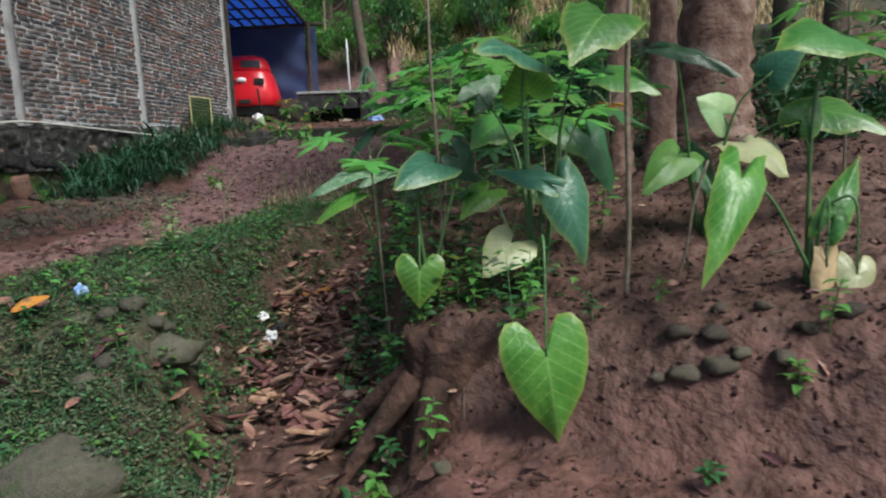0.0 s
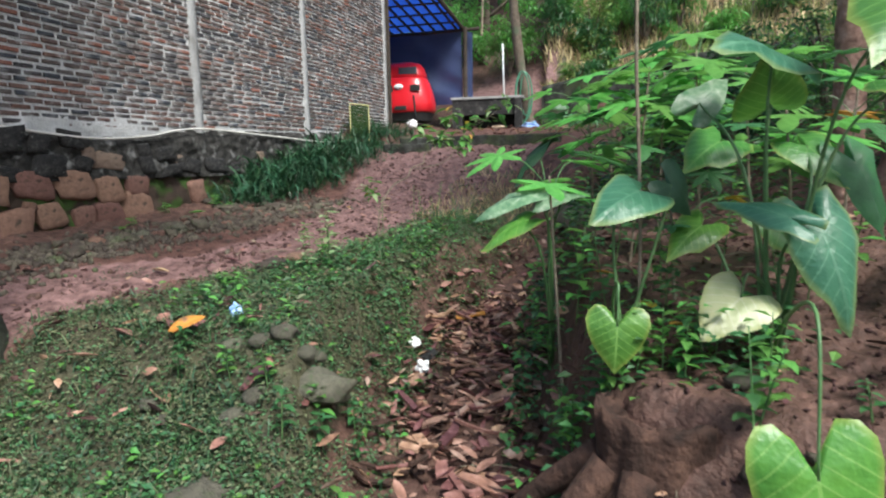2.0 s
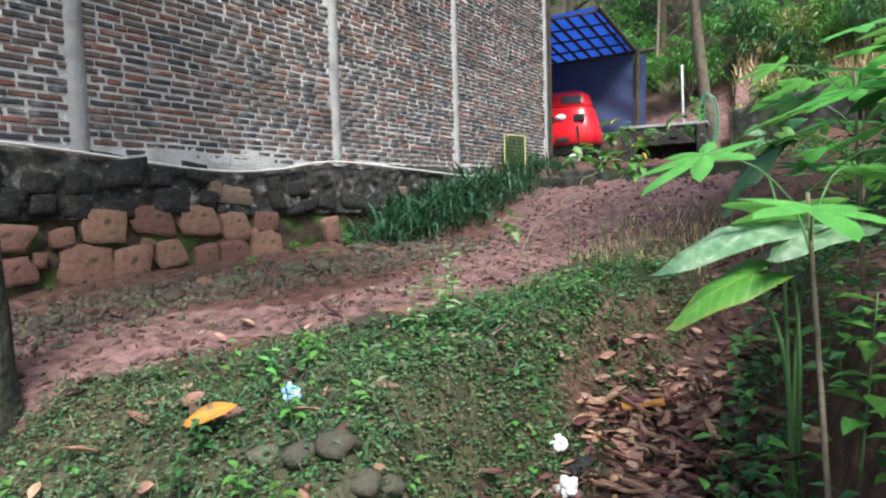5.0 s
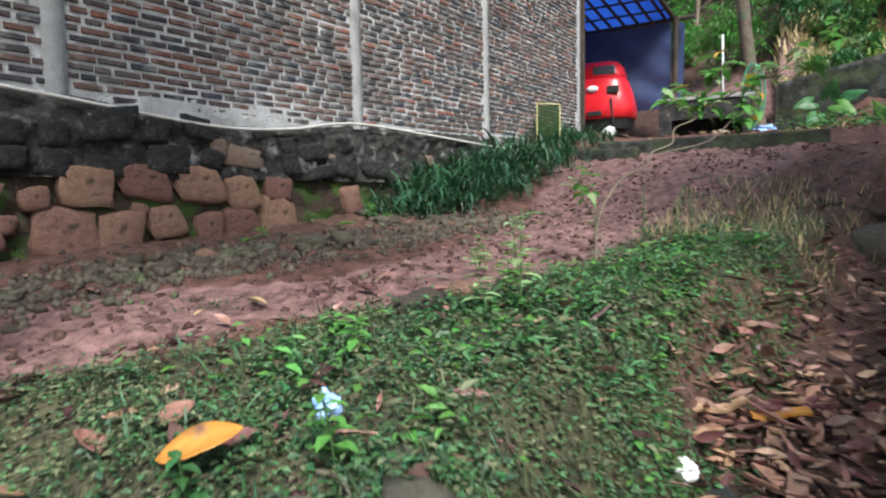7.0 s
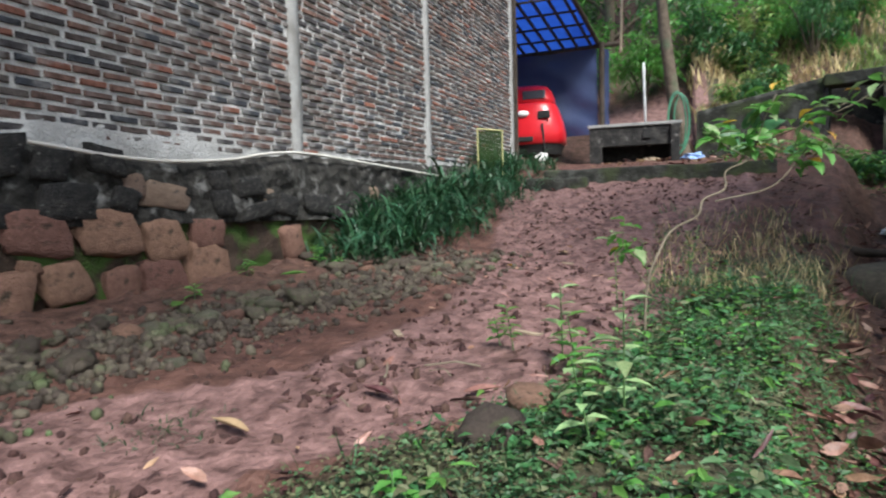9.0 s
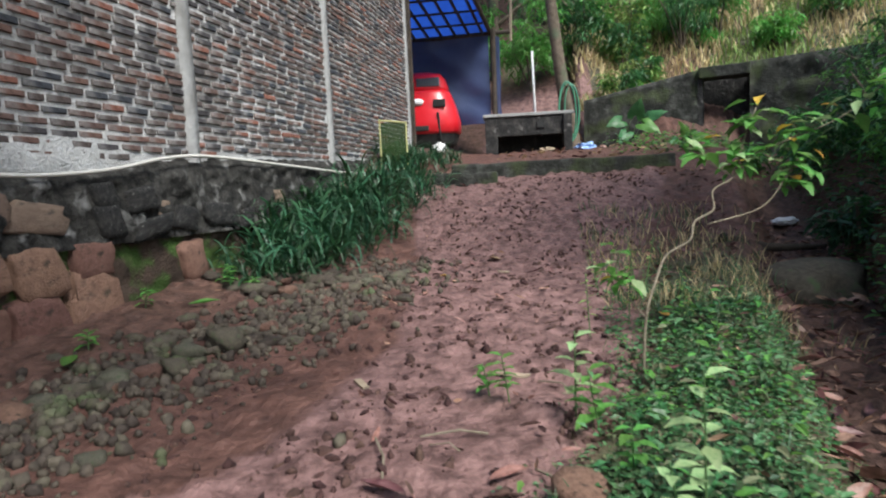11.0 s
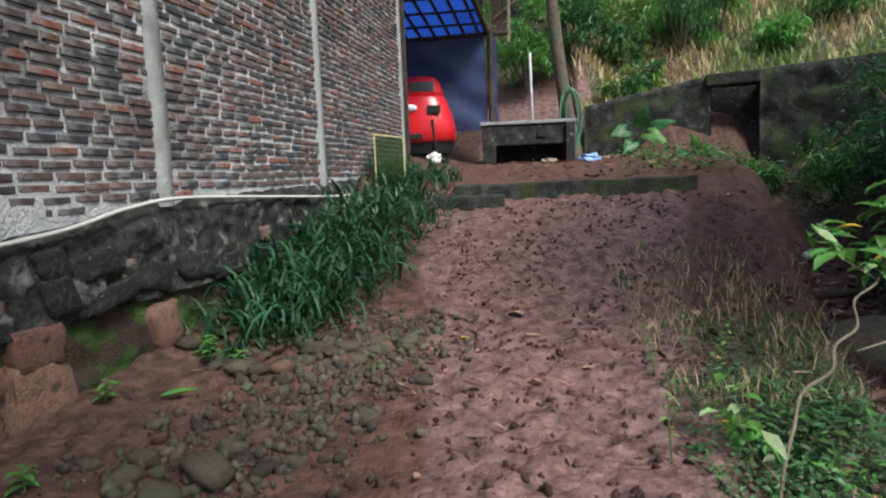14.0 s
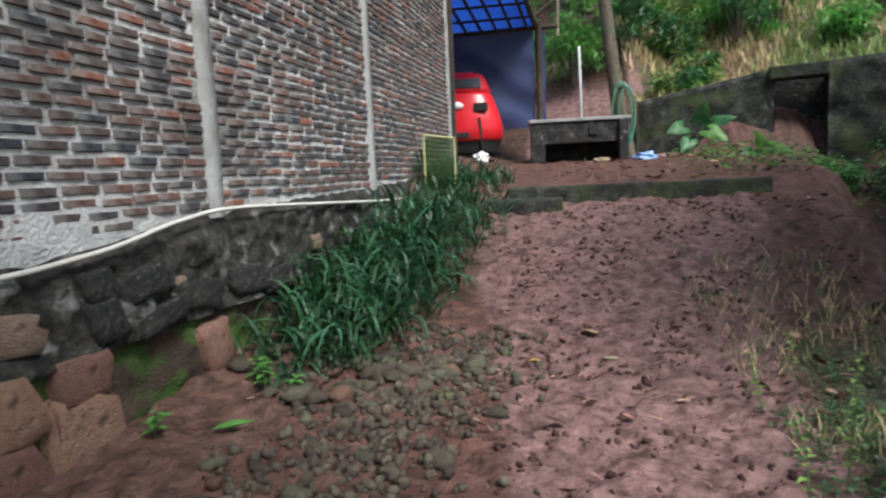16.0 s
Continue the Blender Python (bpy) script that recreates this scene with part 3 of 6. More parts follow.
RED_STONES = ((4.78, 1.35, 0.17, 0.14), (5.12, 1.44, 0.35, 0.27), (5.57, 1.47, 0.37, 0.24), (6.04, 1.46, 0.39, 0.27), (6.46, 1.39, 0.3, 0.28), (6.86, 1.42, 0.29, 0.21),
              (4.96, 1.1, 0.41, 0.33), (5.34, 1.08, 0.32, 0.3), (5.72, 1.16, 0.27, 0.24), (6.1, 1.1, 0.23, 0.21), (6.44, 1.11, 0.33, 0.26), (6.86, 1.14, 0.38, 0.37), (5.51, 1.27, 0.12, 0.07), (4.61, 1.18, 0.09, 0.12))
TAN_STONES = ((6.23, 1.77, 0.18, 0.16), (6.52, 1.7, 0.41, 0.17), (7.56, 1.71, 0.15, 0.12), (9.3, 1.78, 0.16, 0.12))


def foundation_stones():
    rnd = random.Random(11)
    reds = [block_mesh(i, "red_stone") for i in range(6)]
    darks = [block_mesh(20 + i, "soot_shade_stone") for i in range(5)]
    tans = [block_mesh(40 + i, "tan_stone") for i in range(3)]

    def put(me, y, z, w, h, o=0.09, d=0.16):
        ob = new("stone", me)
        ob.matrix_world = Matrix.Translation(on_wall(y, z, o)) @ Matrix.Rotation(WALL_TURN, 4, "Z") @ Matrix.Rotation(rnd.uniform(-0.2, 0.2), 4, "X") @ Matrix.Diagonal((d, w, h, 1))
        under(ob, foundation)
    for y, z, w, h in RED_STONES:
        put(reds[rnd.randrange(6)], y, z, w * 1.08, h * 1.1, 0.045, 0.13)
    for z in (1.37, 1.1):
        y = 2.4
        while y < 4.3:
            w = rnd.uniform(0.25, 0.4)
            put(reds[rnd.randrange(6)], y + w / 2, z, w, rnd.uniform(0.22, 0.28), 0.045, 0.15)
            y += w + rnd.uniform(0.03, 0.1)
    for za, zb, last in ((1.58, 1.68, 12), (1.78, 1.9, 7.4)):
        y = 2.6
        while y < last:
            w = rnd.uniform(0.18, 0.40)
            if abs(y + w / 2 - 6.6) > 0.38:
                put(darks[rnd.randrange(5)], y + w / 2, rnd.uniform(za, zb) + rnd.uniform(-0.04, 0.04), w, rnd.uniform(0.12, 0.24), rnd.uniform(0.03, 0.055), 0.14)
            y += w + rnd.uniform(0.04, 0.14)
    for i, (y, z, w, h) in enumerate(TAN_STONES):
        put(tans[i % 3], y, z, w * 1.0, h * 1.15, 0.035, 0.10)
    put(reds[2], 7.85, 1.3, 0.26, 0.3, 0.04)


foundation_stones()

pipe_pts = [on_wall(y, z, o) for y, z, o in ((2.4, 2.16, 0.07), (4.0, 2.12, 0.08), (5.0, 2.05, 0.09), (6.2, 1.95, 0.1), (7.0, 1.99, 0.1), (7.6, 2.09, 0.09), (8.2, 2.13, 0.07), (9.5, 2.09, 0.09), (11.3, 2.04, 0.1), (13.0, 2.1, 0.1))]
pipe = part("water_pipe", tube(curve_points(pipe_pts, 8), 0.0135, 8), "pvc", smooth=True)
tagged(pipe, "thin off-white plastic pipe sagging along the wall", "pipe")

# ---------------------------------------------------------------- tarpaulin shed
shed = thing("tarpaulin_shed", "lean-to shed with navy tarpaulin wall and blue tarpaulin roof on poles", "shed", (-4.2, 16.0, 2.4))


def cloth(corner, u, v, nu, nv, fold, seed):
    """A hanging sheet with diagonal creases; corner plus u and v edges."""
    c, u, v = Vector(corner), Vector(u), Vector(v)
    nrm = u.cross(v).normalized()
    vs, fs = [], []
    for j in range(nv + 1):
        for i in range(nu + 1):
            a, b = i / nu, j / nv
            d = fold * (math.sin((a * 3.2 + b * 2.3) * 3.0 + 2 * noise.noise((a * 3, b * 3, seed))) * 0.5 + noise.noise((a * 4 - b * 3, b * 2, seed + 4)) * 1.3)
            vs.append(c + u * a + v * b + nrm * d * (0.3 + 0.7 * b))
    for j in range(nv):
        for i in range(nu):
            k = j * (nu + 1) + i
            fs.append((k, k + 1, k + nu + 2, k + nu + 1))
    return vs, fs


vs, fs = cloth((-6.6, 16.5, 4.93), (3.15, 0, -0.02), (0.0, 0.0, -1.80), 60, 36, 0.075, 3)
under(mesh_object("tarpaulin_wall", vs, fs, "tarp_dark"), shed)["label"] = "creased navy blue tarpaulin wall"
vs, fs = cloth((-3.42, 16.5, 4.93), (0.18, 0.35, 0), (0.0, 0.0, -1.78), 8, 30, 0.03, 8)
under(mesh_object("tarpaulin_flap", vs, fs, "tarp_dark"), shed)
vs, fs = cloth((-6.6, 16.6, 4.99), (3.18, 0, 0.0), (-0.28, -2.2, 0.45), 40, 20, 0.02, 5)
under(mesh_object("tarpaulin_roof", vs, fs, "tarp_blue"), shed)["label"] = "bright blue translucent tarpaulin roof"
for i in range(11):
    x = -6.4 + i * 0.285
    under(part("rafter", tube([(x, 16.6, 4.93), (x - 0.28, 14.4, 5.38)], 0.032, 6), "dark_wood"), shed)
for i in range(5):
    f = i / 4
    under(part("batten", tube([(-6.6, 16.55 - 2.1 * f, 4.93 + 0.43 * f), (-3.45 - 0.27 * f, 16.55 - 2.1 * f, 4.93 + 0.43 * f)], 0.022, 6), "dark_wood"), shed)
under(part("beam", tube([(-6.6, 16.52, 4.9), (-3.0, 16.52, 4.95)], 0.045, 8), "dark_wood"), shed)
under(part("side_beam", tube([(-3.40, 16.6, 4.95), (-3.69, 14.3, 5.41)], 0.05, 8), "dark_wood"), shed)
for x, y, t in ((-3.37, 16.45, 5.0), (-6.5, 16.5, 5.0)):
    under(part("post", tube([(x, y, 2.2), (x + 0.02, y, t)], 0.055, 8), "dark_wood"), shed)

# ---------------------------------------------------------------- steps, platform, trough and retaining wall
for name, x0, x1, y, z0, z1, d in (("step", -3.75, -0.75, 12.05, 1.6, 2.1, 0.3), ("step", -3.95, -3.1, 11.72, 1.5, 1.97, 0.4)):
    bm = bmesh.new()
    box(bm, ((x0 + x1) / 2, y, (z0 + z1) / 2), (x1 - x0, d, z1 - z0), 0.02, 0.025)
    bmesh.ops.subdivide_edges(bm, edges=[e for e in bm.edges if e.calc_length() > 0.5], cuts=12)
    for v in bm.verts:
        v.co += Vector((0, 0.02, 0.02)) * noise.noise(v.co * 2.5)
    tagged(part(name, bm, "render_old", smooth=False), "worn mossy concrete step edge above the path", "step", kind="structure")

trough = thing("washing_trough", "weathered concrete washing trough with a slab top", "trough", (-2.7, 16.0, 2.35))
bm = bmesh.new()
box(bm, (-2.7, 15.95, 3.15), (1.75, 0.75, 0.06), 0.05, 0.012)
under(part("slab", bm, "concrete"), trough)
# Front, back and supports are coloured near black as painted shade below the slab.
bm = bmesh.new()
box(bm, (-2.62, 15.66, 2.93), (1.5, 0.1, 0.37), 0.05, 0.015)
trough_front = under(part("front", bm, "soot_shade_stone"), trough)
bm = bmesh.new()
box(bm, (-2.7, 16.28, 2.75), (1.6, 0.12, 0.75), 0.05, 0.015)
under(part("back", bm, "soot_shade_stone"), trough)
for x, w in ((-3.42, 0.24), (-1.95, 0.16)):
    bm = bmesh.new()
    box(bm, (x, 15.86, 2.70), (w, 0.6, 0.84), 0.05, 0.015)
    under(part("support", bm, "soot_shade_stone"), trough)
bm = bmesh.new()
box(bm, (-2.45, 15.6, 2.95), (0.14, 0.03, 0.14), 0.05, 0.004)
attach(part("drain_hole", bm, "black"), trough_front)

RW = ((-1.5, 17.25, 3.53), (0.82, 16.62, 3.93), (1.62, 16.4, 3.97), (3.6, 15.8, 4.05), (8.0, 14.5, 4.2))
retaining = thing("retaining_wall", "dark mossy stone and concrete retaining wall with a square opening", "wall", (1.5, 16.6, 2.2), kind="structure")


def wall_run(p, q, z0, name, lump=0.05):
    """A length of rough wall from p to q with its top following both."""
    n, h = max(4, int((Vector(q) - Vector(p)).length / 0.08)), 22
    a, b = Vector(p), Vector(q)
    d = (b - a)
    d.z = 0
    back = Vector((-d.y, d.x, 0)).normalized()
    vs, fs = [], []
    for i in range(n + 1):
        f = i / n
        base = a.lerp(b, f)
        for j in range(h + 1):
            z = z0 + (base.z - z0) * j / h
            o = lump * noise.noise((base.x * 4, z * 4, 1)) + lump * 0.5 * noise.noise((base.x * 11, z * 11, 5))
            vs.append(Vector((base.x, base.y, z)) - back * o)
        vs.append(Vector((base.x, base.y, base.z + 0.02)) + back * 0.1)
        vs.append(Vector((base.x, base.y, base.z)) + back * 0.4)
        vs.append(Vector((base.x, base.y, z0)) + back * 0.4)
    w = h + 4
    for i in range(n):
        for j in range(w):
            k, k2 = i * w + j, i * w + (j + 1) % w
            fs.append((k, k + w, k2 + w, k2))
    fs.append([j for j in range(w)][::-1])
    fs.append([n * w + j for j in range(w)])
    under(mesh_object(name, vs, fs, "render_old"), retaining)


wall_run(RW[0], RW[1], 1.6, "wall_face")
wall_run(RW[2], RW[3], 1.2, "wall_face", 0.09)
wall_run(RW[3], RW[4], 1.2, "wall_face", 0.09)
top_a, top_b = Vector(RW[1]), Vector(RW[2])
bm = bmesh.new()
m = (top_a + top_b) / 2
box(bm, (m.x, m.y + 0.15, m.z - 0.11), (0.95, 0.5, 0.22), -0.27, 0.03, 0.01)
under(part("lintel", bm, "render_old"), retaining)
# Near-black panels line the opening, its inner shade put into their colour.
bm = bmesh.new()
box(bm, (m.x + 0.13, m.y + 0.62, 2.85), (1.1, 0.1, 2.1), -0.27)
under(part("back_of_opening", bm, "soot_shade_stone"), retaining)
for sx in (-0.5, 0.5):
    bm = bmesh.new()
    box(bm, (m.x + sx + 0.1, m.y + 0.36, 2.8), (0.1, 0.5, 2.0), -0.27)
    under(part("opening_side", bm, "soot_shade_stone"), retaining)

# ---------------------------------------------------------------- foliage helpers
LEAF_V = np.array([(0, 0, 0), (-0.27, 0.38, 0.09), (0, 0.42, 0.0), (0.27, 0.38, 0.09), (-0.16, 0.74, 0.03), (0.16, 0.74, 0.03), (0, 0.76, -0.04), (0, 1.0, -0.14)])
LEAF_F = [(0, 2, 1), (0, 3, 2), (1, 2, 6, 4), (2, 3, 5, 6), (4, 6, 7), (6, 5, 7)]
SMALL_V = np.array([(0, 0, 0), (-0.36, 0.45, 0.10), (0, 0.5, 0.0), (0.36, 0.45, 0.10), (0, 1.0, -0.1)])
SMALL_F = [(0, 2, 1), (0, 3, 2), (1, 2, 4), (2, 3, 4)]


def blade_template(segments=5, bend=1.3):
    vs, fs, p, a = [], [], [0.0, 0.0], math.pi / 2
    for i in range(segments + 1):
        w = 0.5 * (1 - (i / segments) ** 2) + 0.02
        vs += [(-w, p[0], p[1]), (w, p[0], p[1])]
        p[0] += math.cos(a) / segments
        p[1] += math.sin(a) / segments
        a -= bend / segments * (0.5 + i / segments)
    for i in range(segments):
        fs.append((2 * i, 2 * i + 1, 2 * i + 3, 2 * i + 2))
    return np.array(vs), fs


BLADE_V, BLADE_F = blade_template()
ARCH_V, ARCH_F = blade_template(6, 2.3)


def scatter(name, template, places, material, parent=None, label="", kind="", smooth=False):
    """One mesh of many pieces. places: rows (x, y, z, yaw, pitch, roll, width, length)."""
    tv, tf = template
    P = np.array(places, dtype=float)
    n, k = len(P), len(tv)
    cy, sy, cp, sp, cr, sr = np.cos(P[:, 3]), np.sin(P[:, 3]), np.cos(P[:, 4]), np.sin(P[:, 4]), np.cos(P[:, 5]), np.sin(P[:, 5])
    v = np.repeat(tv[None], n, 0)
    v[:, :, 0] *= P[:, 6, None]
    v[:, :, 1] *= P[:, 7, None]
    v[:, :, 2] *= P[:, 7, None]
    x, y, z = v[:, :, 0], v[:, :, 1], v[:, :, 2]
    x, z = x * cr[:, None] + z * sr[:, None], -x * sr[:, None] + z * cr[:, None]
    y, z = y * cp[:, None] - z * sp[:, None], y * sp[:, None] + z * cp[:, None]
    x, y = x * cy[:, None] - y * sy[:, None], x * sy[:, None] + y * cy[:, None]
    out = np.stack([x + P[:, 0, None], y + P[:, 1, None], z + P[:, 2, None]], -1).reshape(-1, 3)
    faces = []
    for i in range(n):
        b = i * k
        faces.extend([tuple(b + q for q in f) for f in tf])
    me = bpy.data.meshes.new(name)
    me.from_pydata(out.tolist(), [], faces)
    me.update()
    if smooth:
        me.polygons.foreach_set("use_smooth", [True] * len(me.polygons))
    me.materials.append(MAT[material])
    ob = new(name, me)
    if parent:
        under(ob, parent)
    if label:
        ob["label"] = label
    if kind:
        ob["kind"] = kind
    return ob


HEART = [(0, 0.72), (0.055, 0.63), (0.16, 0.49), (0.265, 0.32), (0.34, 0.12), (0.372, -0.07), (0.35, -0.21), (0.275, -0.305), (0.175, -0.31), (0.085, -0.215), (0.018, -0.05)]


def heart_leaf(attach, tip, facing, width, droop=0.2, fold=0.07, seed=0, narrow=1.0):
    """A heart-shaped aroid blade from its stalk's joint to its tip; facing: roughly where its upper side looks."""
    A, T = Vector(attach), Vector(tip)
    along = T - A
    s = along.length / 0.72
    along.normalize()
    side = along.cross(Vector(facing)).normalized()
    up = side.cross(along).normalized()
    outline = HEART + [(-x, y) for x, y in reversed(HEART[1:])]
    n = len(outline)
    bm = bmesh.new()
    rings = []
    r = random.Random(seed)
    ph = r.uniform(0, 9)
    lay = bm.verts.layers.float_color.new("blade")
    steps = (0.25, 0.5, 0.75, 0.92, 1.0)
    c0 = bm.verts.new(A)
    c0[lay] = (0, 0.3, 0, 1)
    for f in steps:
        ring = []
        for i, (x, y) in enumerate(outline):
            X, Y = x * f * width / 0.73 / s * 1.0, y * f
            w = 0.03 * math.sin(i * 2.1 + ph) * f * f + 0.015 * math.sin((y * f) * 26 + abs(x) * 9) * f
            h = fold * abs(x) * f * 2 - droop * (f * f) * (0.4 + max(0, y)) + w
            v = bm.verts.new(A + side * X * s + along * Y * s + up * h * s)
            v[lay] = (abs(x) * f, 0.3 + y * f, f, 1)
            ring.append(v)
        rings.append(ring)
    for i in range(n):
        bm.faces.new((c0, rings[0][i], rings[0][(i + 1) % n]))
    for a, b in zip(rings, rings[1:]):
        for i in range(n):
            bm.faces.new((a[i], b[i], b[(i + 1) % n], a[(i + 1) % n]))
    return bm


def vein_material(name, base, vein):
    """A blade with paler midrib and side veins spread by noise-warped bands."""
    m = leaf_material(name, base, 7, 0.12, 0.3, 0.34)
    nt = m.node_tree
    n, l = nt.nodes, nt.links
    b = n["Principled BSDF"]
    src = b.inputs["Base Color"].links[0].from_socket
    at = n.new("ShaderNodeAttribute")
    at.attribute_name = "blade"
    sep = n.new("ShaderNodeSeparateColor")
    l.new(at.outputs["Color"], sep.inputs["Color"])

    def maths(op, p, q):
        k = n.new("ShaderNodeMath")
        k.operation = op
        for i, v in enumerate((p, q)):
            if hasattr(v, "links"):
                l.new(v, k.inputs[i])
            elif v is not None:
                k.inputs[i].default_value = v
        return k.outputs[0]
    slant = maths("MULTIPLY_ADD", sep.outputs["Red"], -0.75)
    slant.node.inputs[2].default_value = 0.0
    along = maths("ADD", slant, sep.outputs["Green"])
    band = maths("ABSOLUTE", maths("SUBTRACT", maths("FRACT", maths("MULTIPLY", along, 8.0), None), 0.5), None)
    side_vein = maths("LESS_THAN", band, 0.06)
    rib = maths("LESS_THAN", sep.outputs["Red"], 0.012)
    veins = maths("MAXIMUM", side_vein, rib)
    mr = n.new("ShaderNodeMapRange")
    mr.inputs["To Max"].default_value = 0.6
    l.new(veins, mr.inputs["Value"])
    mx = n.new("ShaderNodeMix")
    mx.data_type = "RGBA"
    l.new(mr.outputs["Result"], mx.inputs["Factor"])
    l.new(src, mx.inputs[6])
    mx.inputs[7].default_value = (*vein, 1)
    rim = n.new("ShaderNodeMapRange")
    rim.inputs["From Min"].default_value, rim.inputs["From Max"].default_value, rim.inputs["To Max"].default_value = 0.86, 1.0, 0.45
    l.new(sep.outputs["Blue"], rim.inputs["Value"])
    mx2 = n.new("ShaderNodeMix")
    mx2.data_type = "RGBA"
    l.new(rim.outputs["Result"], mx2.inputs["Factor"])
    l.new(mx.outputs[2], mx2.inputs[6])
    mx2.inputs[7].default_value = (0.34, 0.36, 0.08, 1)
    l.new(mx2.outputs[2], b.inputs["Base Color"])
    return m


MAT["taro"] = vein_material("taro_green", [(0.04, 0.14, 0.03), (0.08, 0.22, 0.045)], (0.16, 0.32, 0.09))
MAT["taro_light"] = vein_material("taro_light", [(0.055, 0.18, 0.03), (0.12, 0.29, 0.045)], (0.22, 0.40, 0.10))
MAT["taro_blue"] = vein_material("taro_bluegreen", [(0.035, 0.13, 0.075), (0.07, 0.2, 0.115)], (0.13, 0.29, 0.18))
MAT["taro_pale"] = vein_material("taro_fading", [(0.3, 0.36, 0.17), (0.5, 0.48, 0.29)], (0.55, 0.55, 0.4))


def stalk(points, r0, r1, parent, material="stem", name="stalk"):
    pts = curve_points(points, 6)
    n = len(pts)
    return under(part(name, tube(pts, [r0 + (r1 - r0) * i / (n - 1) for i in range(n)], 7), material, smooth=True), parent)


UP = (0, -0.55, 0.85)
CAMSIDE = (0, -0.9, 0.45)


def taro(base, label, leaves, group="aroid plants on the mound"):
    """leaves: (attach, tip, facing, width, material)."""
    bx, by = base
    bz = ground_z(bx, by)
    plant = thing("taro_plant", label, "plant", (bx, by, bz), group)
    r = random.Random(int(bx * 100) + 7)
    for i, (a, t, face, w, mat) in enumerate(leaves):
        a = Vector(a)
        root = Vector((bx + r.uniform(-0.04, 0.04), by + r.uniform(-0.04, 0.04), bz - 0.02))
        top = max(a.z + 0.06, bz + 0.35)
        mid = root.lerp(a, 0.45)
        mid.z = bz + (top - bz) * 0.7
        knee = root.lerp(a, 0.85)
        knee.z = top
        mid += Vector((r.uniform(-0.07, 0.07), r.uniform(-0.07, 0.07), 0))
        stem = stalk([root, mid, knee, a] if a.z < top - 0.08 else [root, mid, a], 0.009, 0.004, plant, "stem")
        attach(part("leaf", heart_leaf(a, t, face, w, seed=i + int(bx * 50)), mat, smooth=True), stem)
    return plant


taro((0.46, 3.12), "tall aroid plant with large heart-shaped leaves, one fading white", [
    ((0.36, 2.25, 0.73), (0.41, 2.17, 0.40), CAMSIDE, 0.34, "taro_light"),
    ((0.32, 3.0, 1.06), (0.17, 2.85, 0.97), (0.1, -0.6, 0.8), 0.27, "taro_pale"),
    ((0.56, 2.95, 1.32), (0.68, 2.8, 1.0), (0.25, -0.9, 0.25), 0.26, "taro_blue"),
    ((0.44, 2.9, 1.37), (0.21, 3.0, 1.47), (0.1, -0.75, 0.6), 0.13, "taro_blue"),
    ((0.39, 3.0, 1.95), (0.2, 2.75, 2.02), (0.1, -0.6, 0.8), 0.36, "taro_blue"),
    ((0.44, 3.2, 1.78), (0.40, 3.0, 1.9), (0.0, -0.9, -0.2), 0.27, "taro_light"),
    ((0.19, 3.25, 1.80), (0.33, 3.35, 1.95), CAMSIDE, 0.17, "leaf_white"),
    ((0.69, 2.7, 2.05), (0.52, 2.4, 1.92), (0.2, -0.35, 0.8), 0.34, "taro"),
    ((0.78, 3.3, 1.55), (0.9, 3.15, 1.30), (0.3, -0.8, 0.4), 0.2, "leaf"),
    ((0.62, 3.35, 1.62), (0.75, 3.2, 1.5), (0.2, -0.7, 0.6), 0.24, "taro"),
    ((0.3, 3.4, 1.65), (0.15, 3.25, 1.58), (0, -0.6, 0.7), 0.26, "taro"),
    ((0.52, 3.4, 1.32), (0.66, 3.3, 1.18), (0.1, -0.6, 0.7), 0.22, "taro"),
    ((0.22, 3.3, 1.3), (0.08, 3.15, 1.22), (0, -0.6, 0.7), 0.2, "taro_light"),
    ((0.85, 3.1, 1.85), (1.02, 2.95, 1.8), (0, -0.6, 0.8), 0.26, "taro"),
])
taro((-0.1, 3.12), "young aroid plant with two-lobed green leaves beside the stump", [
    ((-0.13, 2.85, 0.97), (-0.14, 2.80, 0.80), CAMSIDE, 0.23, "taro_light"),
    ((-0.05, 3.05, 1.46), (-0.21, 2.8, 1.42), (0.0, -0.75, 0.65), 0.25, "taro_blue"),
    ((0.08, 3.15, 1.48), (0.2, 3.2, 1.36), (0.1, -0.7, 0.5), 0.2, "leaf_dark"),
])
taro((1.5, 2.5), "aroid plant with a thick pale stalk and a withered brown leaf", [
    ((1.12, 2.35, 1.36), (0.93, 2.07, 1.08), CAMSIDE, 0.19, "taro_light"),
    ((1.55, 2.5, 1.90), (1.26, 2.3, 1.92), (0.1, -0.5, 0.8), 0.36, "taro"),
    ((1.42, 2.5, 1.58), (1.5, 2.5, 1.68), (0.2, -0.8, 0.5), 0.17, "taro"),
    ((1.54, 2.45, 1.21), (1.68, 2.5, 1.46), (-0.3, -0.8, 0.3), 0.13, "taro"),
    ((1.61, 2.4, 0.97), (1.56, 2.3, 0.78), CAMSIDE, 0.15, "taro_pale"),
    ((1.50, 2.42, 1.0), (1.44, 2.32, 0.78), CAMSIDE, 0.10, "leaf_dry"),
])
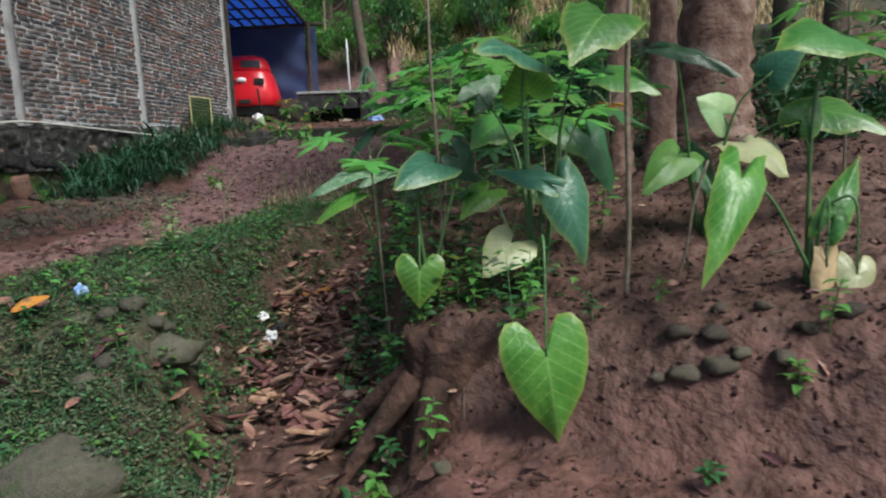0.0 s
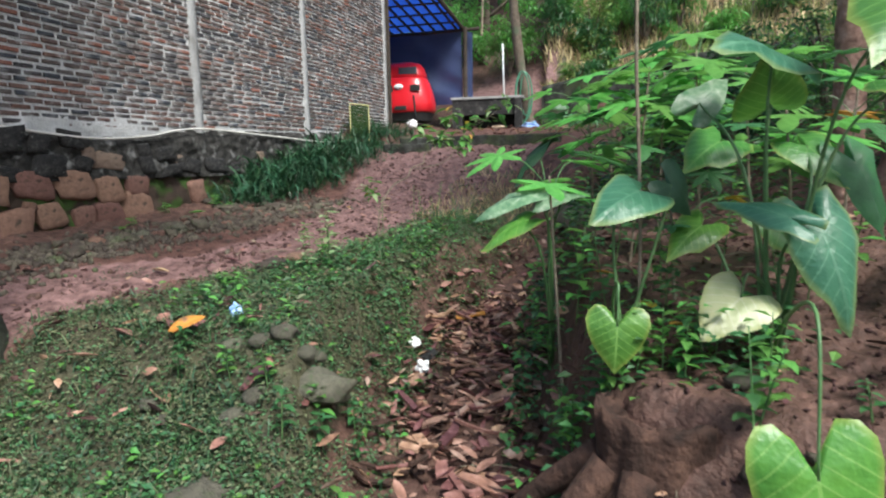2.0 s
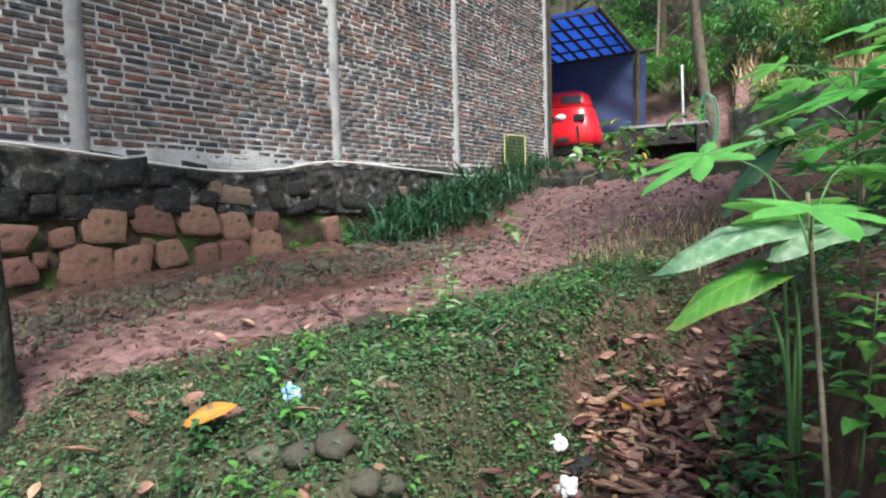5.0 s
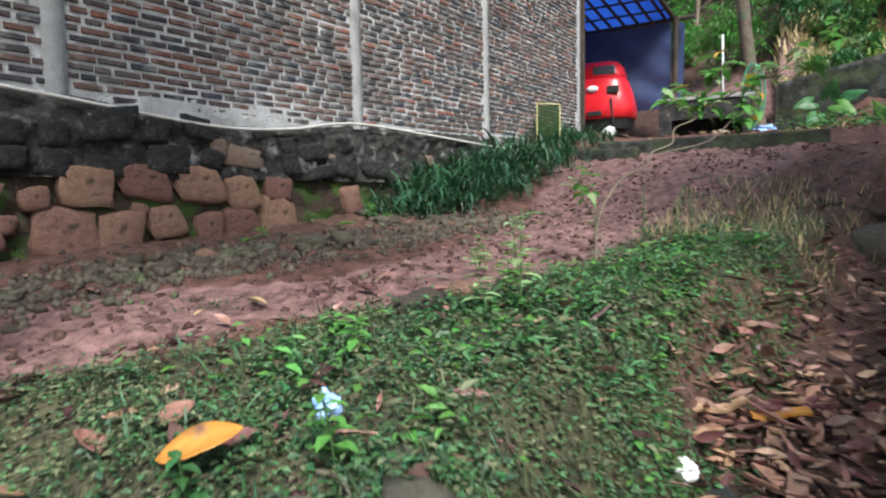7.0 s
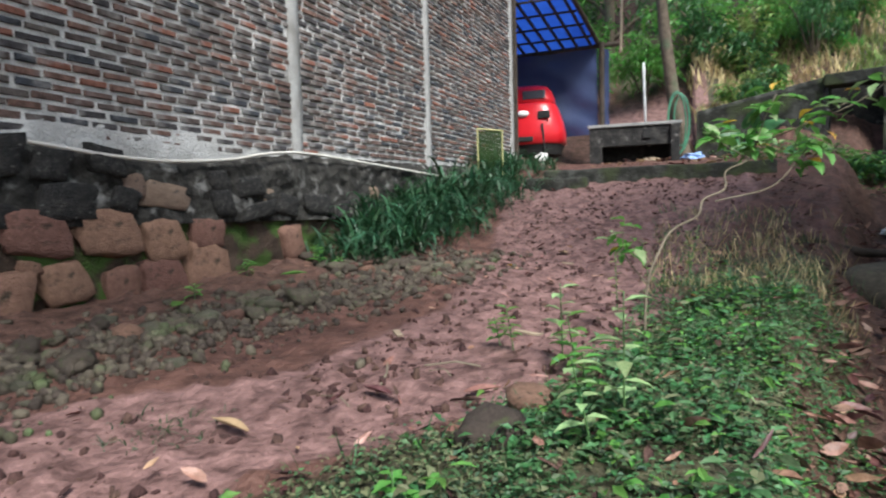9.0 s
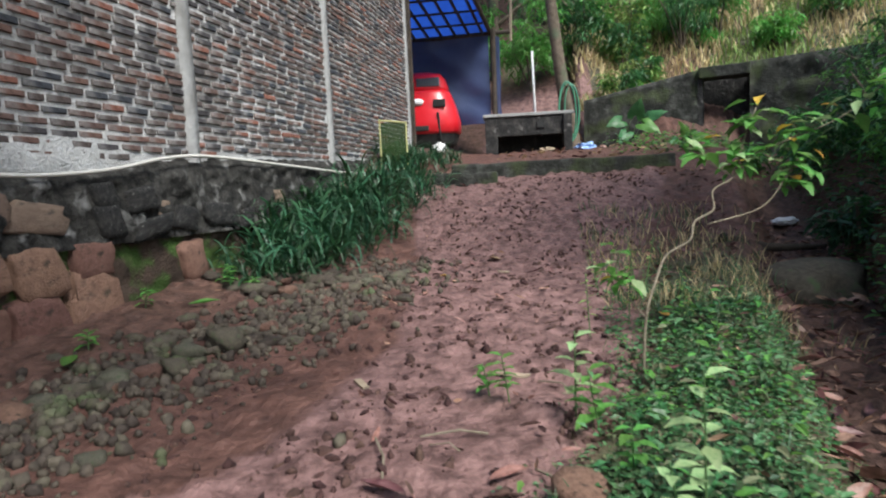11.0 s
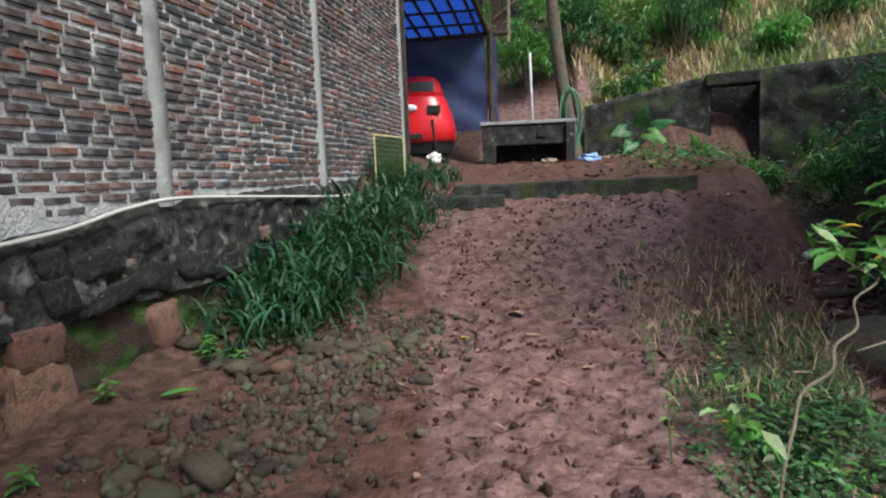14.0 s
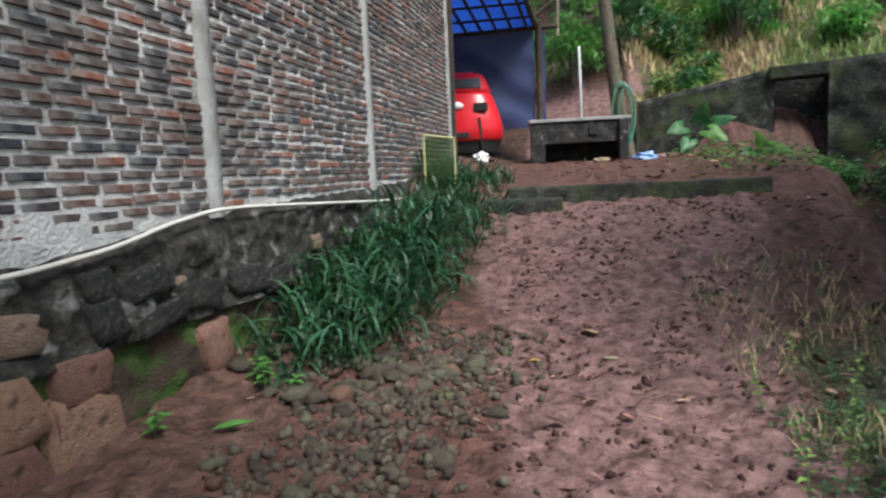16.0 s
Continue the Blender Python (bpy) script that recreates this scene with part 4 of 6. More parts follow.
taro((1.4, 3.4), "aroid clump with yellowing and pale variegated leaves", [
    ((1.51, 3.4, 1.66), (1.38, 3.35, 1.76), CAMSIDE, 0.26, "leaf_pale"),
    ((1.59, 3.3, 1.50), (1.66, 3.0, 1.42), (0, -0.6, 0.8), 0.30, "taro_pale"),
    ((1.23, 3.3, 1.45), (1.01, 3.1, 1.33), (0, -0.7, 0.7), 0.24, "leaf_light"),
    ((1.66, 3.2, 1.85), (1.74, 3.1, 1.97), (0, -0.7, 0.7), 0.24, "taro_blue"),
    ((1.09, 3.0, 1.95), (1.33, 2.8, 1.87), (0, -0.6, 0.8), 0.14, "leaf_dark"),
    ((1.9, 3.2, 1.65), (2.1, 2.95, 1.60), (0, -0.7, 0.7), 0.3, "taro"),
    ((1.35, 3.45, 1.45), (1.4, 3.2, 1.3), (0, -0.7, 0.7), 0.22, "leaf"),
])
taro((-0.45, 4.15), "aroid plant with whitish mottled leaves over the gully", [
    ((-0.53, 3.95, 1.43), (-0.86, 3.78, 1.37), (-0.1, -0.3, 0.95), 0.25, "leaf_white"),
    ((-0.59, 3.85, 1.27), (-0.81, 3.72, 1.18), (0.0, -0.35, 0.95), 0.18, "taro_light"),
    ((-0.36, 4.0, 1.42), (-0.52, 3.74, 1.41), (0.0, -0.3, 0.95), 0.21, "leaf_white"),
    ((-0.56, 4.6, 1.67), (-0.74, 4.4, 1.51), (-0.6, -0.5, 0.3), 0.17, "leaf_dark"),
])


def lobed_mesh(lobes, seed, material):
    """A broad hand-shaped blade one unit long, its lobes fused near the stalk, to be shared."""
    r = random.Random(seed)
    bm = bmesh.new()
    outline = []
    spread = 2.35 if lobes > 5 else 1.75 if lobes > 3 else 1.1
    step = 2 * spread / (lobes - 1)
    for k in range(lobes):
        a = -spread + step * k
        reach = (1 - 0.32 * (abs(a) / spread) ** 1.6) * r.uniform(0.92, 1.05)
        outline += [(a - step * 0.5, 0.36 * reach), (a - step * 0.30, 0.62 * reach), (a - step * 0.14, 0.85 * reach), (a, reach), (a + step * 0.14, 0.85 * reach), (a + step * 0.30, 0.62 * reach)]
    outline.append((spread + step * 0.5, 0.3))
    tilt = r.uniform(-0.1, 0.1)
    rings = []
    for f in (0.3, 0.65, 1.0):
        ring = []
        for q, (a, d) in enumerate(outline):
            rib = 0.035 * math.cos(2 * math.pi * (a + spread) / step)
            z = 0.10 * d * f - 0.26 * (d * f) ** 2 + rib * f + tilt * math.sin(a) * d * f * 0.5
            ring.append(bm.verts.new((math.sin(a) * d * f, math.cos(a) * d * f, z)))
        rings.append(ring)
    c = bm.verts.new((0, 0, 0))
    n = len(outline)
    for q in range(n - 1):
        bm.faces.new((c, rings[0][q + 1], rings[0][q]))
        for u, v in zip(rings, rings[1:]):
            bm.faces.new((u[q], u[q + 1], v[q + 1], v[q]))
    bmesh.ops.recalc_face_normals(bm, faces=bm.faces[:])
    me = bpy.data.meshes.new("leaf")
    bm.to_mesh(me)
    bm.free()
    me.polygons.foreach_set("use_smooth", [True] * len(me.polygons))
    me.materials.append(MAT[material])
    return me


LOBED = {m: [lobed_mesh(n, 7 * n + k, m) for k, n in enumerate((5, 5, 7, 3))] for m in ("leaf_lobed", "leaf", "leaf_yellow")}


def cassava(x, y, height, seed, label, leaves=11, size=0.21, mats=("leaf_lobed", "leaf"), stem_r=0.009, low=0.45, spread=0.34):
    r = random.Random(seed)
    z = ground_z(x, y)
    plant = thing("cassava_plant", label, "plant", (x, y, z), "cassava plants by the gully")
    lean = (r.uniform(-0.1, 0.1), r.uniform(-0.1, 0.1))
    pts = [(x + lean[0] * f, y + lean[1] * f, z - 0.03 + (height + 0.03) * f) for f in (0, 0.25, 0.5, 0.75, 1)]
    stalk(pts, stem_r, stem_r * 0.6, plant, "twig", "stem")
    for k in range(leaves):
        f = low + (1 - low) * (k + r.random()) / leaves
        p = Vector((x + lean[0] * f, y + lean[1] * f, z + height * f))
        a = k * 2.4 + r.uniform(-0.5, 0.5)
        reach = r.uniform(0.45, 1.0) * spread * (1.15 - 0.35 * f)
        e = p + Vector((math.cos(a) * reach, math.sin(a) * reach, r.uniform(0.03, 0.18)))
        petiole = under(part("petiole", tube(curve_points([p, p.lerp(e, 0.5) + Vector((0, 0, 0.05)), e], 3), 0.003, 5), "stem"), plant)
        me = LOBED[mats[0] if r.random() < 0.72 else mats[1]][r.choice((0, 1, 2, 2, 3))]
        leaf = new("leaf", me)
        L = size * r.uniform(0.75, 1.25)
        leaf.matrix_world = Matrix.Translation(e) @ Matrix.Rotation(a - math.pi / 2 + r.uniform(-0.4, 0.4), 4, "Z") @ Matrix.Rotation(r.uniform(-0.5, 0.1), 4, "X") @ Matrix.Rotation(r.uniform(-0.25, 0.25), 4, "Y") @ Matrix.Diagonal((L, L, L, 1))
        attach(leaf, petiole)
    return plant


cassava(-0.36, 3.62, 1.12, 1, "slim cassava plant reaching over the gully", 6, low=0.78)
cassava(-0.02, 4.05, 1.05, 2, "cassava plant with bright green lobed leaves", 18)
cassava(0.38, 4.30, 1.12, 3, "cassava plant with bright green lobed leaves", 18, 0.23)
cassava(-0.2, 4.75, 0.95, 4, "low cassava plant leaning over the gully", 16)
cassava(0.25, 5.3, 1.15, 5, "cassava plant with bright green lobed leaves", 18, 0.23)
cassava(1.1, 4.3, 0.8, 6, "low cassava plant with yellowing lower leaves", 8, mats=("leaf", "leaf_yellow"))
cassava(0.85, 5.2, 1.15, 8, "tall cassava plant before the bare tree trunks", 16, 0.23)
cassava(-0.05, 6.4, 0.9, 9, "low cassava plant at the gully's upper end", 11)
cassava(2.3, 3.6, 1.0, 12, "cassava plant on the red mound", 11)
cassava(0.72, 3.75, 0.95, 14, "cassava plant with bright green lobed leaves beside the aroids", 16, 0.22)
cassava(0.15, 3.5, 0.42, 16, "young cassava shoot with one yellowed leaf", 6, 0.12, mats=("leaf", "leaf_yellow"))


def stick(x, y, top, label, r=0.011, lean=(0.0, 0.0)):
    z = ground_z(x, y)
    pts = [(x + lean[0] * f + 0.01 * math.sin(f * 7), y + lean[1] * f, z - 0.04 + (top - z + 0.04) * f) for f in (0, 0.2, 0.4, 0.6, 0.8, 1)]
    ob = part("stick", tube(curve_points(pts, 3), r, 7, wobble=0.12, rnd=random.Random(2)), "twig", smooth=True)
    return tagged(ob, label, "stick")


stick(0.83, 2.85, 2.35, "thin bare wooden stick standing in the red earth", 0.012, (0.03, 0.05))
stick(1.12, 3.0, 1.42, "short leaning twig stuck in the earth", 0.007, (0.18, 0.1))
stick(-0.03, 3.25, 2.75, "thin bare grey stem among the leaves", 0.008, (-0.02, 0.1))


# ---------------------------------------------------------------- stump and stones of the mound
def stump():
    x, y = 0.02, 2.76
    z = ground_z(x, y)
    ob = thing("tree_stump", "rotten dark brown tree stump sunk in the bank", "stump", (x, y, z))
    r = random.Random(4)
    vs, fs = [], []
    n, h = 48, 9
    for j in range(h + 1):
        for i in range(n):
            a = 2 * math.pi * i / n
            rad = 0.225 * (1 + 0.10 * noise.noise((math.cos(a) * 2, math.sin(a) * 2, 3)) + 0.16 * noise.noise((math.cos(a) * 6, math.sin(a) * 6, j * 0.15)))
            rad *= 1 + 0.35 * (1 - j / h) ** 3
            top = 0.71 + 0.03 * noise.noise((math.cos(a) * 3, math.sin(a) * 3, 9))
            vs.append((x + rad * math.cos(a), y + rad * math.sin(a) * 0.85, 0.2 + (top - 0.2) * j / h))
    for j in range(h):
        for i in range(n):
            fs.append((j * n + i, j * n + (i + 1) % n, (j + 1) * n + (i + 1) % n, (j + 1) * n + i))
    k = len(vs)
    for i in range(n):
        v = vs[h * n + i]
        vs.append((x + (v[0] - x) * 0.8, y + (v[1] - y) * 0.8, v[2] - 0.04 - 0.03 * r.random()))
    vs.append((x, y, 0.62))
    for i in range(n):
        fs.append((h * n + i, h * n + (i + 1) % n, k + (i + 1) % n, k + i))
        fs.append((k + i, k + (i + 1) % n, k + n))
    under(mesh_object("trunk", vs, fs, "stump"), ob)
    for a, l in ((3.6, 0.45), (4.3, 0.3), (2.9, 0.5)):
        p0 = Vector((x + 0.2 * math.cos(a), y + 0.17 * math.sin(a), 0.5))
        e = Vector((x + (0.2 + l) * math.cos(a), y + (0.17 + l) * math.sin(a), 0))
        e.z = ground_z(e.x, e.y) - 0.02
        under(part("root", tube(curve_points([p0, p0.lerp(e, 0.5) + Vector((0, 0, 0.02)), e], 5), [0.07 - 0.005 * q for q in range(11)], 8), "stump", smooth=True), ob)


stump()

STONES = [pebble_mesh("stone", 100 + i, (1, 0.8, 0.62), 0.42, 2) for i in range(7)]
REDS = [pebble_mesh("stone", 140 + i, (1, 0.85, 0.7), 0.25, 2, "red_stone") for i in range(3)]
CLODS = [pebble_mesh("clod", 160 + i, (1, 0.7, 0.4), 0.5, 1, "clod") for i in range(5)]
_r = random.Random(21)


def stone(x, y, size, group, label="rounded grey-brown river stone lying on the earth", sink=0.3, pool=None, z=None):
    me = (pool or STONES)[_r.randrange(len(pool or STONES))]
    ob = new("stone", me)
    s = size / 2
    zz = (ground_z(x, y) if z is None else z) + s * 0.7 * (1 - 2 * sink) * 0.8
    ob.matrix_world = Matrix.Translation((x, y, zz)) @ Matrix.Rotation(_r.uniform(0, 6.3), 4, "Z") @ Matrix.Rotation(_r.uniform(-0.3, 0.3), 4, "X") @ Matrix.Diagonal((s, s, s, 1))
    return tagged(ob, label, "stone", group)


for x, y, s in ((0.89, 2.26, 0.12), (0.99, 2.22, 0.12), (0.9, 2.36, 0.10), (1.02, 2.30, 0.11), (1.08, 2.22, 0.08), (1.19, 2.14, 0.10), (1.3, 2.2, 0.09), (0.8, 2.3, 0.07), (1.12, 2.5, 0.08), (1.45, 2.2, 0.10), (1.25, 2.4, 0.07)):
    stone(x, y, s, "stones in the red bank", "mossy rounded stone set in the red bank")
for x, y, s in ((-0.04, 2.2, 0.09), (0.32, 2.9, 0.13), (-0.25, 2.35, 0.06), (0.14, 2.14, 0.03), (0.45, 2.5, 0.08), (0.28, 2.52, 0.12)):
    stone(x, y, s, "loose stones by the stump")
FLATS = [pebble_mesh("stone", 120 + i, (1, 0.85, 0.5), 0.34, 2, "bank_stone") for i in range(5)]
for x, y, s in ((-1.57, 3.32, 0.34), (-1.77, 3.40, 0.17), (-1.89, 3.36, 0.14), (-1.81, 2.94, 0.15), (-1.66, 3.38, 0.13), (-1.76, 3.05, 0.14), (-1.66, 3.52, 0.12), (-1.56, 3.55, 0.15), (-2.05, 3.36, 0.13), (-2.18, 2.95, 0.12), (-1.95, 3.62, 0.1), (-2.3, 3.0, 0.11)):
    stone(x, y, s, "stones in the gully bank", "flat mossy stone in the weedy gully bank", 0.40, FLATS)
stone(-1.72, 2.52, 0.62, "stones in the gully bank", "large flat grey boulder half buried at the gully's edge", 0.75, FLATS)
stone(-2.52, 5.05, 0.18, "", "reddish stone in the weeds beside the path", pool=REDS)
stone(-0.38, 8.8, 0.8, "", "dark weathered boulder in the upper gully", 0.4)
stone(-2.6, 4.75, 0.26, "", "dark mossy stone in the weeds beside the path", 0.35)


def band_x(y):
    return table(y, (3.2, -5.0), (5, -4.75), (6.3, -4.5), (7.8, -4.1), (8.6, -3.95))


for i in range(200):
    y = _r.uniform(3.6, 8.5)
    stone(band_x(y) + _r.gauss(0, 0.24) - 0.04, y, _r.choice((0.05, 0.06, 0.07, 0.08, 0.09, 0.11, 0.14)) * _r.uniform(0.75, 1.2), "rubble stones along the house", sink=_r.uniform(0.25, 0.5), pool=STONES if _r.random() < 0.7 else REDS if _r.random() < 0.5 else FLATS)
for i in range(26):
    y = _r.uniform(7.5, 8.4)
    stone(-4.75 + 0.55 * (y - 7.5) + _r.uniform(-0.35, 0.35), y, _r.uniform(0.09, 0.18), "rubble stones along the house")
stone(-4.42, 6.06, 0.17, "rubble stones along the house", "large rounded grey stone with green moss")
stone(-4.34, 6.42, 0.25, "rubble stones along the house", "large rounded grey stone beside the path")
stone(-4.47, 6.24, 0.19, "rubble stones along the house", "large rounded grey stone with green moss", pool=FLATS)
stone(-4.5, 5.96, 0.15, "rubble stones along the house", "rounded reddish stone beside the path", pool=REDS)
for x, y, s in ((-5.2, 7.86, 0.14), (-4.69, 7.56, 0.16), (-4.47, 7.65, 0.15), (-4.66, 7.76, 0.1), (-4.62, 7.95, 0.11), (-4.35, 7.8, 0.12), (-4.12, 7.85, 0.13), (-4.0, 8.3, 0.16), (-3.76, 8.22, 0.18), (-3.9, 8.12, 0.12), (-4.24, 7.95, 0.12), (-4.11, 7.47, 0.11), (-4.26, 6.8, 0.14), (-4.02, 6.98, 0.12), (-4.38, 7.42, 0.11), (-4.8, 7.66, 0.12), (-4.9, 7.8, 0.1)):
    stone(x, y, s, "rubble stones along the house", sink=0.2, pool=STONES if _r.random() < 0.6 else REDS)


def stone_stuff(name, pool, rows, material, label):
    """Many small stones in one mesh."""
    vs, fs = [], []
    for x, y, z, s in rows:
        me = pool[_r.randrange(len(pool))]
        m = Matrix.Translation((x, y, z)) @ Euler((_r.uniform(0, 6), _r.uniform(0, 6), _r.uniform(0, 6))).to_matrix().to_4x4() @ Matrix.Diagonal((s, s, s, 1))
        n0 = len(vs)
        vs.extend([m @ v.co for v in me.vertices])
        fs.extend([tuple(n0 + i for i in p.vertices) for p in me.polygons])
    ob = mesh_object(name, vs, fs, material)
    return tagged(ob, label, "stones", kind="stuff")


PEB = [pebble_mesh("pebble", 180 + i, (1, 0.85, 0.7), 0.3, 1) for i in range(4)]
rows = []
for i in range(3600):
    y = _r.uniform(3.3, 8.9)
    x = band_x(y) + _r.gauss(0.08, 0.26)
    s = 0.008 + 0.034 * _r.random() ** 1.6
    rows.append((x, y, ground_z(x, y) + s * 0.3, s))
stone_stuff("rubble", PEB, rows, "grey_stone", "small rubble stones and pebbles along the house")
rows = []
for i in range(10500):
    y = 3.0 + 9.0 * _r.random() ** 0.9
    c = table(y, (3, -3.5), (5, -3.2), (6.5, -2.75), (8, -2.8), (9.5, -2.75), (11.5, -2.6))
    x = c + _r.gauss(0, 0.75 + 0.05 * (y - 3))
    if x < wall_x(y) + 0.35 or x > gully_x(y) - 0.8 or noise.noise((x * 2.3, y * 2.0, 3)) + 0.5 * noise.noise((x * 6, y * 6, 7)) < 0.08 + _r.uniform(-0.25, 0.1):
        continue
    s = 0.004 + 0.036 * _r.random() ** 3.5
    rows.append((x, y, ground_z(x, y) - s * 0.1, s))
for i in range(2600):
    x, y = _r.uniform(-0.3, 2.8), _r.uniform(1.5, 4.8)
    s = _r.uniform(0.005, 0.018)
    rows.append((x, y, ground_z(x, y) + s * 0.2, s))
stone_stuff("earth_clods", CLODS, rows, "clod", "dark clods of damp earth strewn over the path")


# ---------------------------------------------------------------- ground cover
def cover_density(x, y):
    """How thick the weeds of the bank stand."""
    g = gully_x(y)
    if x > g - 0.2 or x < -3.6:
        return 0
    edge = table(y, (2.4, -3.4), (3.6, -3.2), (4.6, -2.75), (5.6, -2.3), (6.6, -2.0), (7.6, -1.85), (8.6, -1.8), (9.5, -1.8))
    d = smooth(edge - 0.35, edge + 0.25, x) * smooth(g - 0.2, g - 0.42, x) * smooth(9.6, 6.8, y)
    return d * (0.55 + 1.1 * noise.noise((x * 1.7, y * 1.7, 1)) + 0.75 * noise.noise((x * 5, y * 5, 2)))


def weeds(count, mats, size, lift, seed, dens=cover_density, area=(-3.8, -0.9, 2.4, 9.2), flat=0.5, template=(SMALL_V, SMALL_F), aspect=0.8):
    r = random.Random(seed)
    bins = [[] for _ in mats]
    tries = 0
    while sum(map(len, bins)) < count and tries < count * 12:
        tries += 1
        x, y = r.uniform(area[0], area[1]), area[2] + (area[3] - area[2]) * r.random() ** 1.35
        if r.random() > dens(x, y):
            continue
        z = ground_z(x, y) + r.random() ** 1.6 * lift
        L = r.uniform(*size)
        k = min(len(mats) - 1, int(len(mats) * abs(0.5 + 0.55 * noise.noise((x * 2.5, y * 2.5, seed)) + r.gauss(0, 0.22)) % len(mats)))
        bins[k].append((x, y, z, r.uniform(0, 6.28), r.uniform(-0.3, flat), r.uniform(-0.5, 0.5), L * aspect, L))
    for b, m in zip(bins, mats):
        if b:
            ob = scatter("weeds", template, b, m)
            tagged(ob, "low green weeds covering the gully bank", "weeds", kind="stuff")


weeds(52000, ("weed_dark", "weed", "weed_olive", "weed", "weed_olive", "weed_dark"), (0.011, 0.034), 0.055, 1)
weeds(700, ("leaf", "leaf_light"), (0.03, 0.065), 0.08, 2, lambda x, y: cover_density(x, y) * smooth(0.05, 0.4, noise.noise((x * 2.2, y * 2.2, 9))))
weeds(7000, ("weed_dark", "weed", "leaf"), (0.012, 0.036), 0.06, 11, lambda x, y: 0.7 * smooth(gully_x(y) - 0.42, gully_x(y) - 0.6, x) * (0.5 + 0.8 * noise.noise((x * 3, y * 3, 5))), (-2.6, -1.2, 2.5, 5.2))
weeds(2600, ("leaf", "weed", "leaf"), (0.02, 0.048), 0.09, 13, lambda x, y: cover_density(x, y) * smooth(4.3, 4.9, y) * smooth(7.0, 6.2, y), (-2.5, -1.4, 4.3, 7.0))
weeds(3200, ("leaf_light", "leaf", "weed"), (0.018, 0.042), 0.07, 19, lambda x, y: smooth(-0.25, 0.2, noise.noise((x * 3, y * 3, 21)) + 0.25), (-2.25, -1.15, 5.6, 7.7))
weeds(1300, ("leaf", "leaf_light", "weed", "weed_olive"), (0.035, 0.085), 0.11, 22, lambda x, y: cover_density(x, y) * smooth(-0.1, 0.3, noise.noise((x * 2.6, y * 2.6, 27))), (-2.7, -1.0, 3.6, 7.4), template=(LEAF_V, LEAF_F))
weeds(1800, ("weed_olive", "straw", "weed"), (0.06, 0.17), 0.01, 20, lambda x, y: smooth(-0.3, 0.3, noise.noise((x * 2, y * 2, 23))), (-2.2, -0.5, 7.2, 10.2), template=(BLADE_V, BLADE_F), aspect=0.05, flat=0.1)
weeds(3200, ("weed_olive", "blade", "weed"), (0.04, 0.11), 0.01, 3, cover_density, template=(BLADE_V, BLADE_F), aspect=0.07, flat=0.1)


LEAF_MESH = {}


def one_leaf(at, yaw, pitch, roll, w, L, mat, plant):
    if mat not in LEAF_MESH:
        me = bpy.data.meshes.new("leaf")
        me.from_pydata(LEAF_V.tolist(), [], LEAF_F)
        me.polygons.foreach_set("use_smooth", [True] * len(me.polygons))
        me.materials.append(MAT[mat])
        LEAF_MESH[mat] = me
    ob = new("leaf", LEAF_MESH[mat])
    ob.matrix_world = Matrix.Translation(at) @ Matrix.Rotation(yaw, 4, "Z") @ Matrix.Rotation(pitch, 4, "X") @ Matrix.Rotation(roll, 4, "Y") @ Matrix.Diagonal((w, L, L, 1))
    return under(ob, plant)


def sprig(x, y, height, seed, label, leaf=0.07, mat="leaf_light", n=12, name="weed_plant", group="broad-leaved weeds"):
    """A small upright weed with opposite broad leaves."""
    r = random.Random(seed)
    z = ground_z(x, y)
    plant = thing(name, label, "plant", (x, y, z), group)
    lean = (r.uniform(-0.2, 0.2) * height, r.uniform(-0.2, 0.2) * height)
    stalk([(x, y, z - 0.01), (x + lean[0] * 0.5, y + lean[1] * 0.4, z + height * 0.5), (x + lean[0], y + lean[1], z + height)], 0.004, 0.002, plant, "stem", "stem")
    for k in range(n):
        f = 0.25 + 0.75 * k / n
        a = k * 2.4 + r.uniform(-0.3, 0.3)
        L = leaf * r.uniform(0.7, 1.2) * (1.1 - 0.35 * f)
        one_leaf((x + lean[0] * f, y + lean[1] * f, z + height * f), a, r.uniform(-0.25, 0.35), 0, L * 0.95, L, mat, plant)
    return plant


_s = random.Random(31)
for i, (x, y, h, l) in enumerate(((-1.55, 2.9, 0.25, 0.08), (-1.72, 3.1, 0.2, 0.07), (-1.45, 3.1, 0.22, 0.08), (-1.95, 3.15, 0.18, 0.07), (-1.35, 3.3, 0.2, 0.07), (-1.5, 3.2, 0.22, 0.09), (-2.25, 3.15, 0.2, 0.07), (-1.25, 2.85, 0.18, 0.09), (-2.3, 3.3, 0.15, 0.07), (-2.05, 3.5, 0.2, 0.08), (-1.45, 3.5, 0.2, 0.07))):
    sprig(x, y, h, 40 + i, "broad-leaved weed with fresh green leaves on the gully bank", l, "leaf_light" if i % 2 else "leaf", 13)
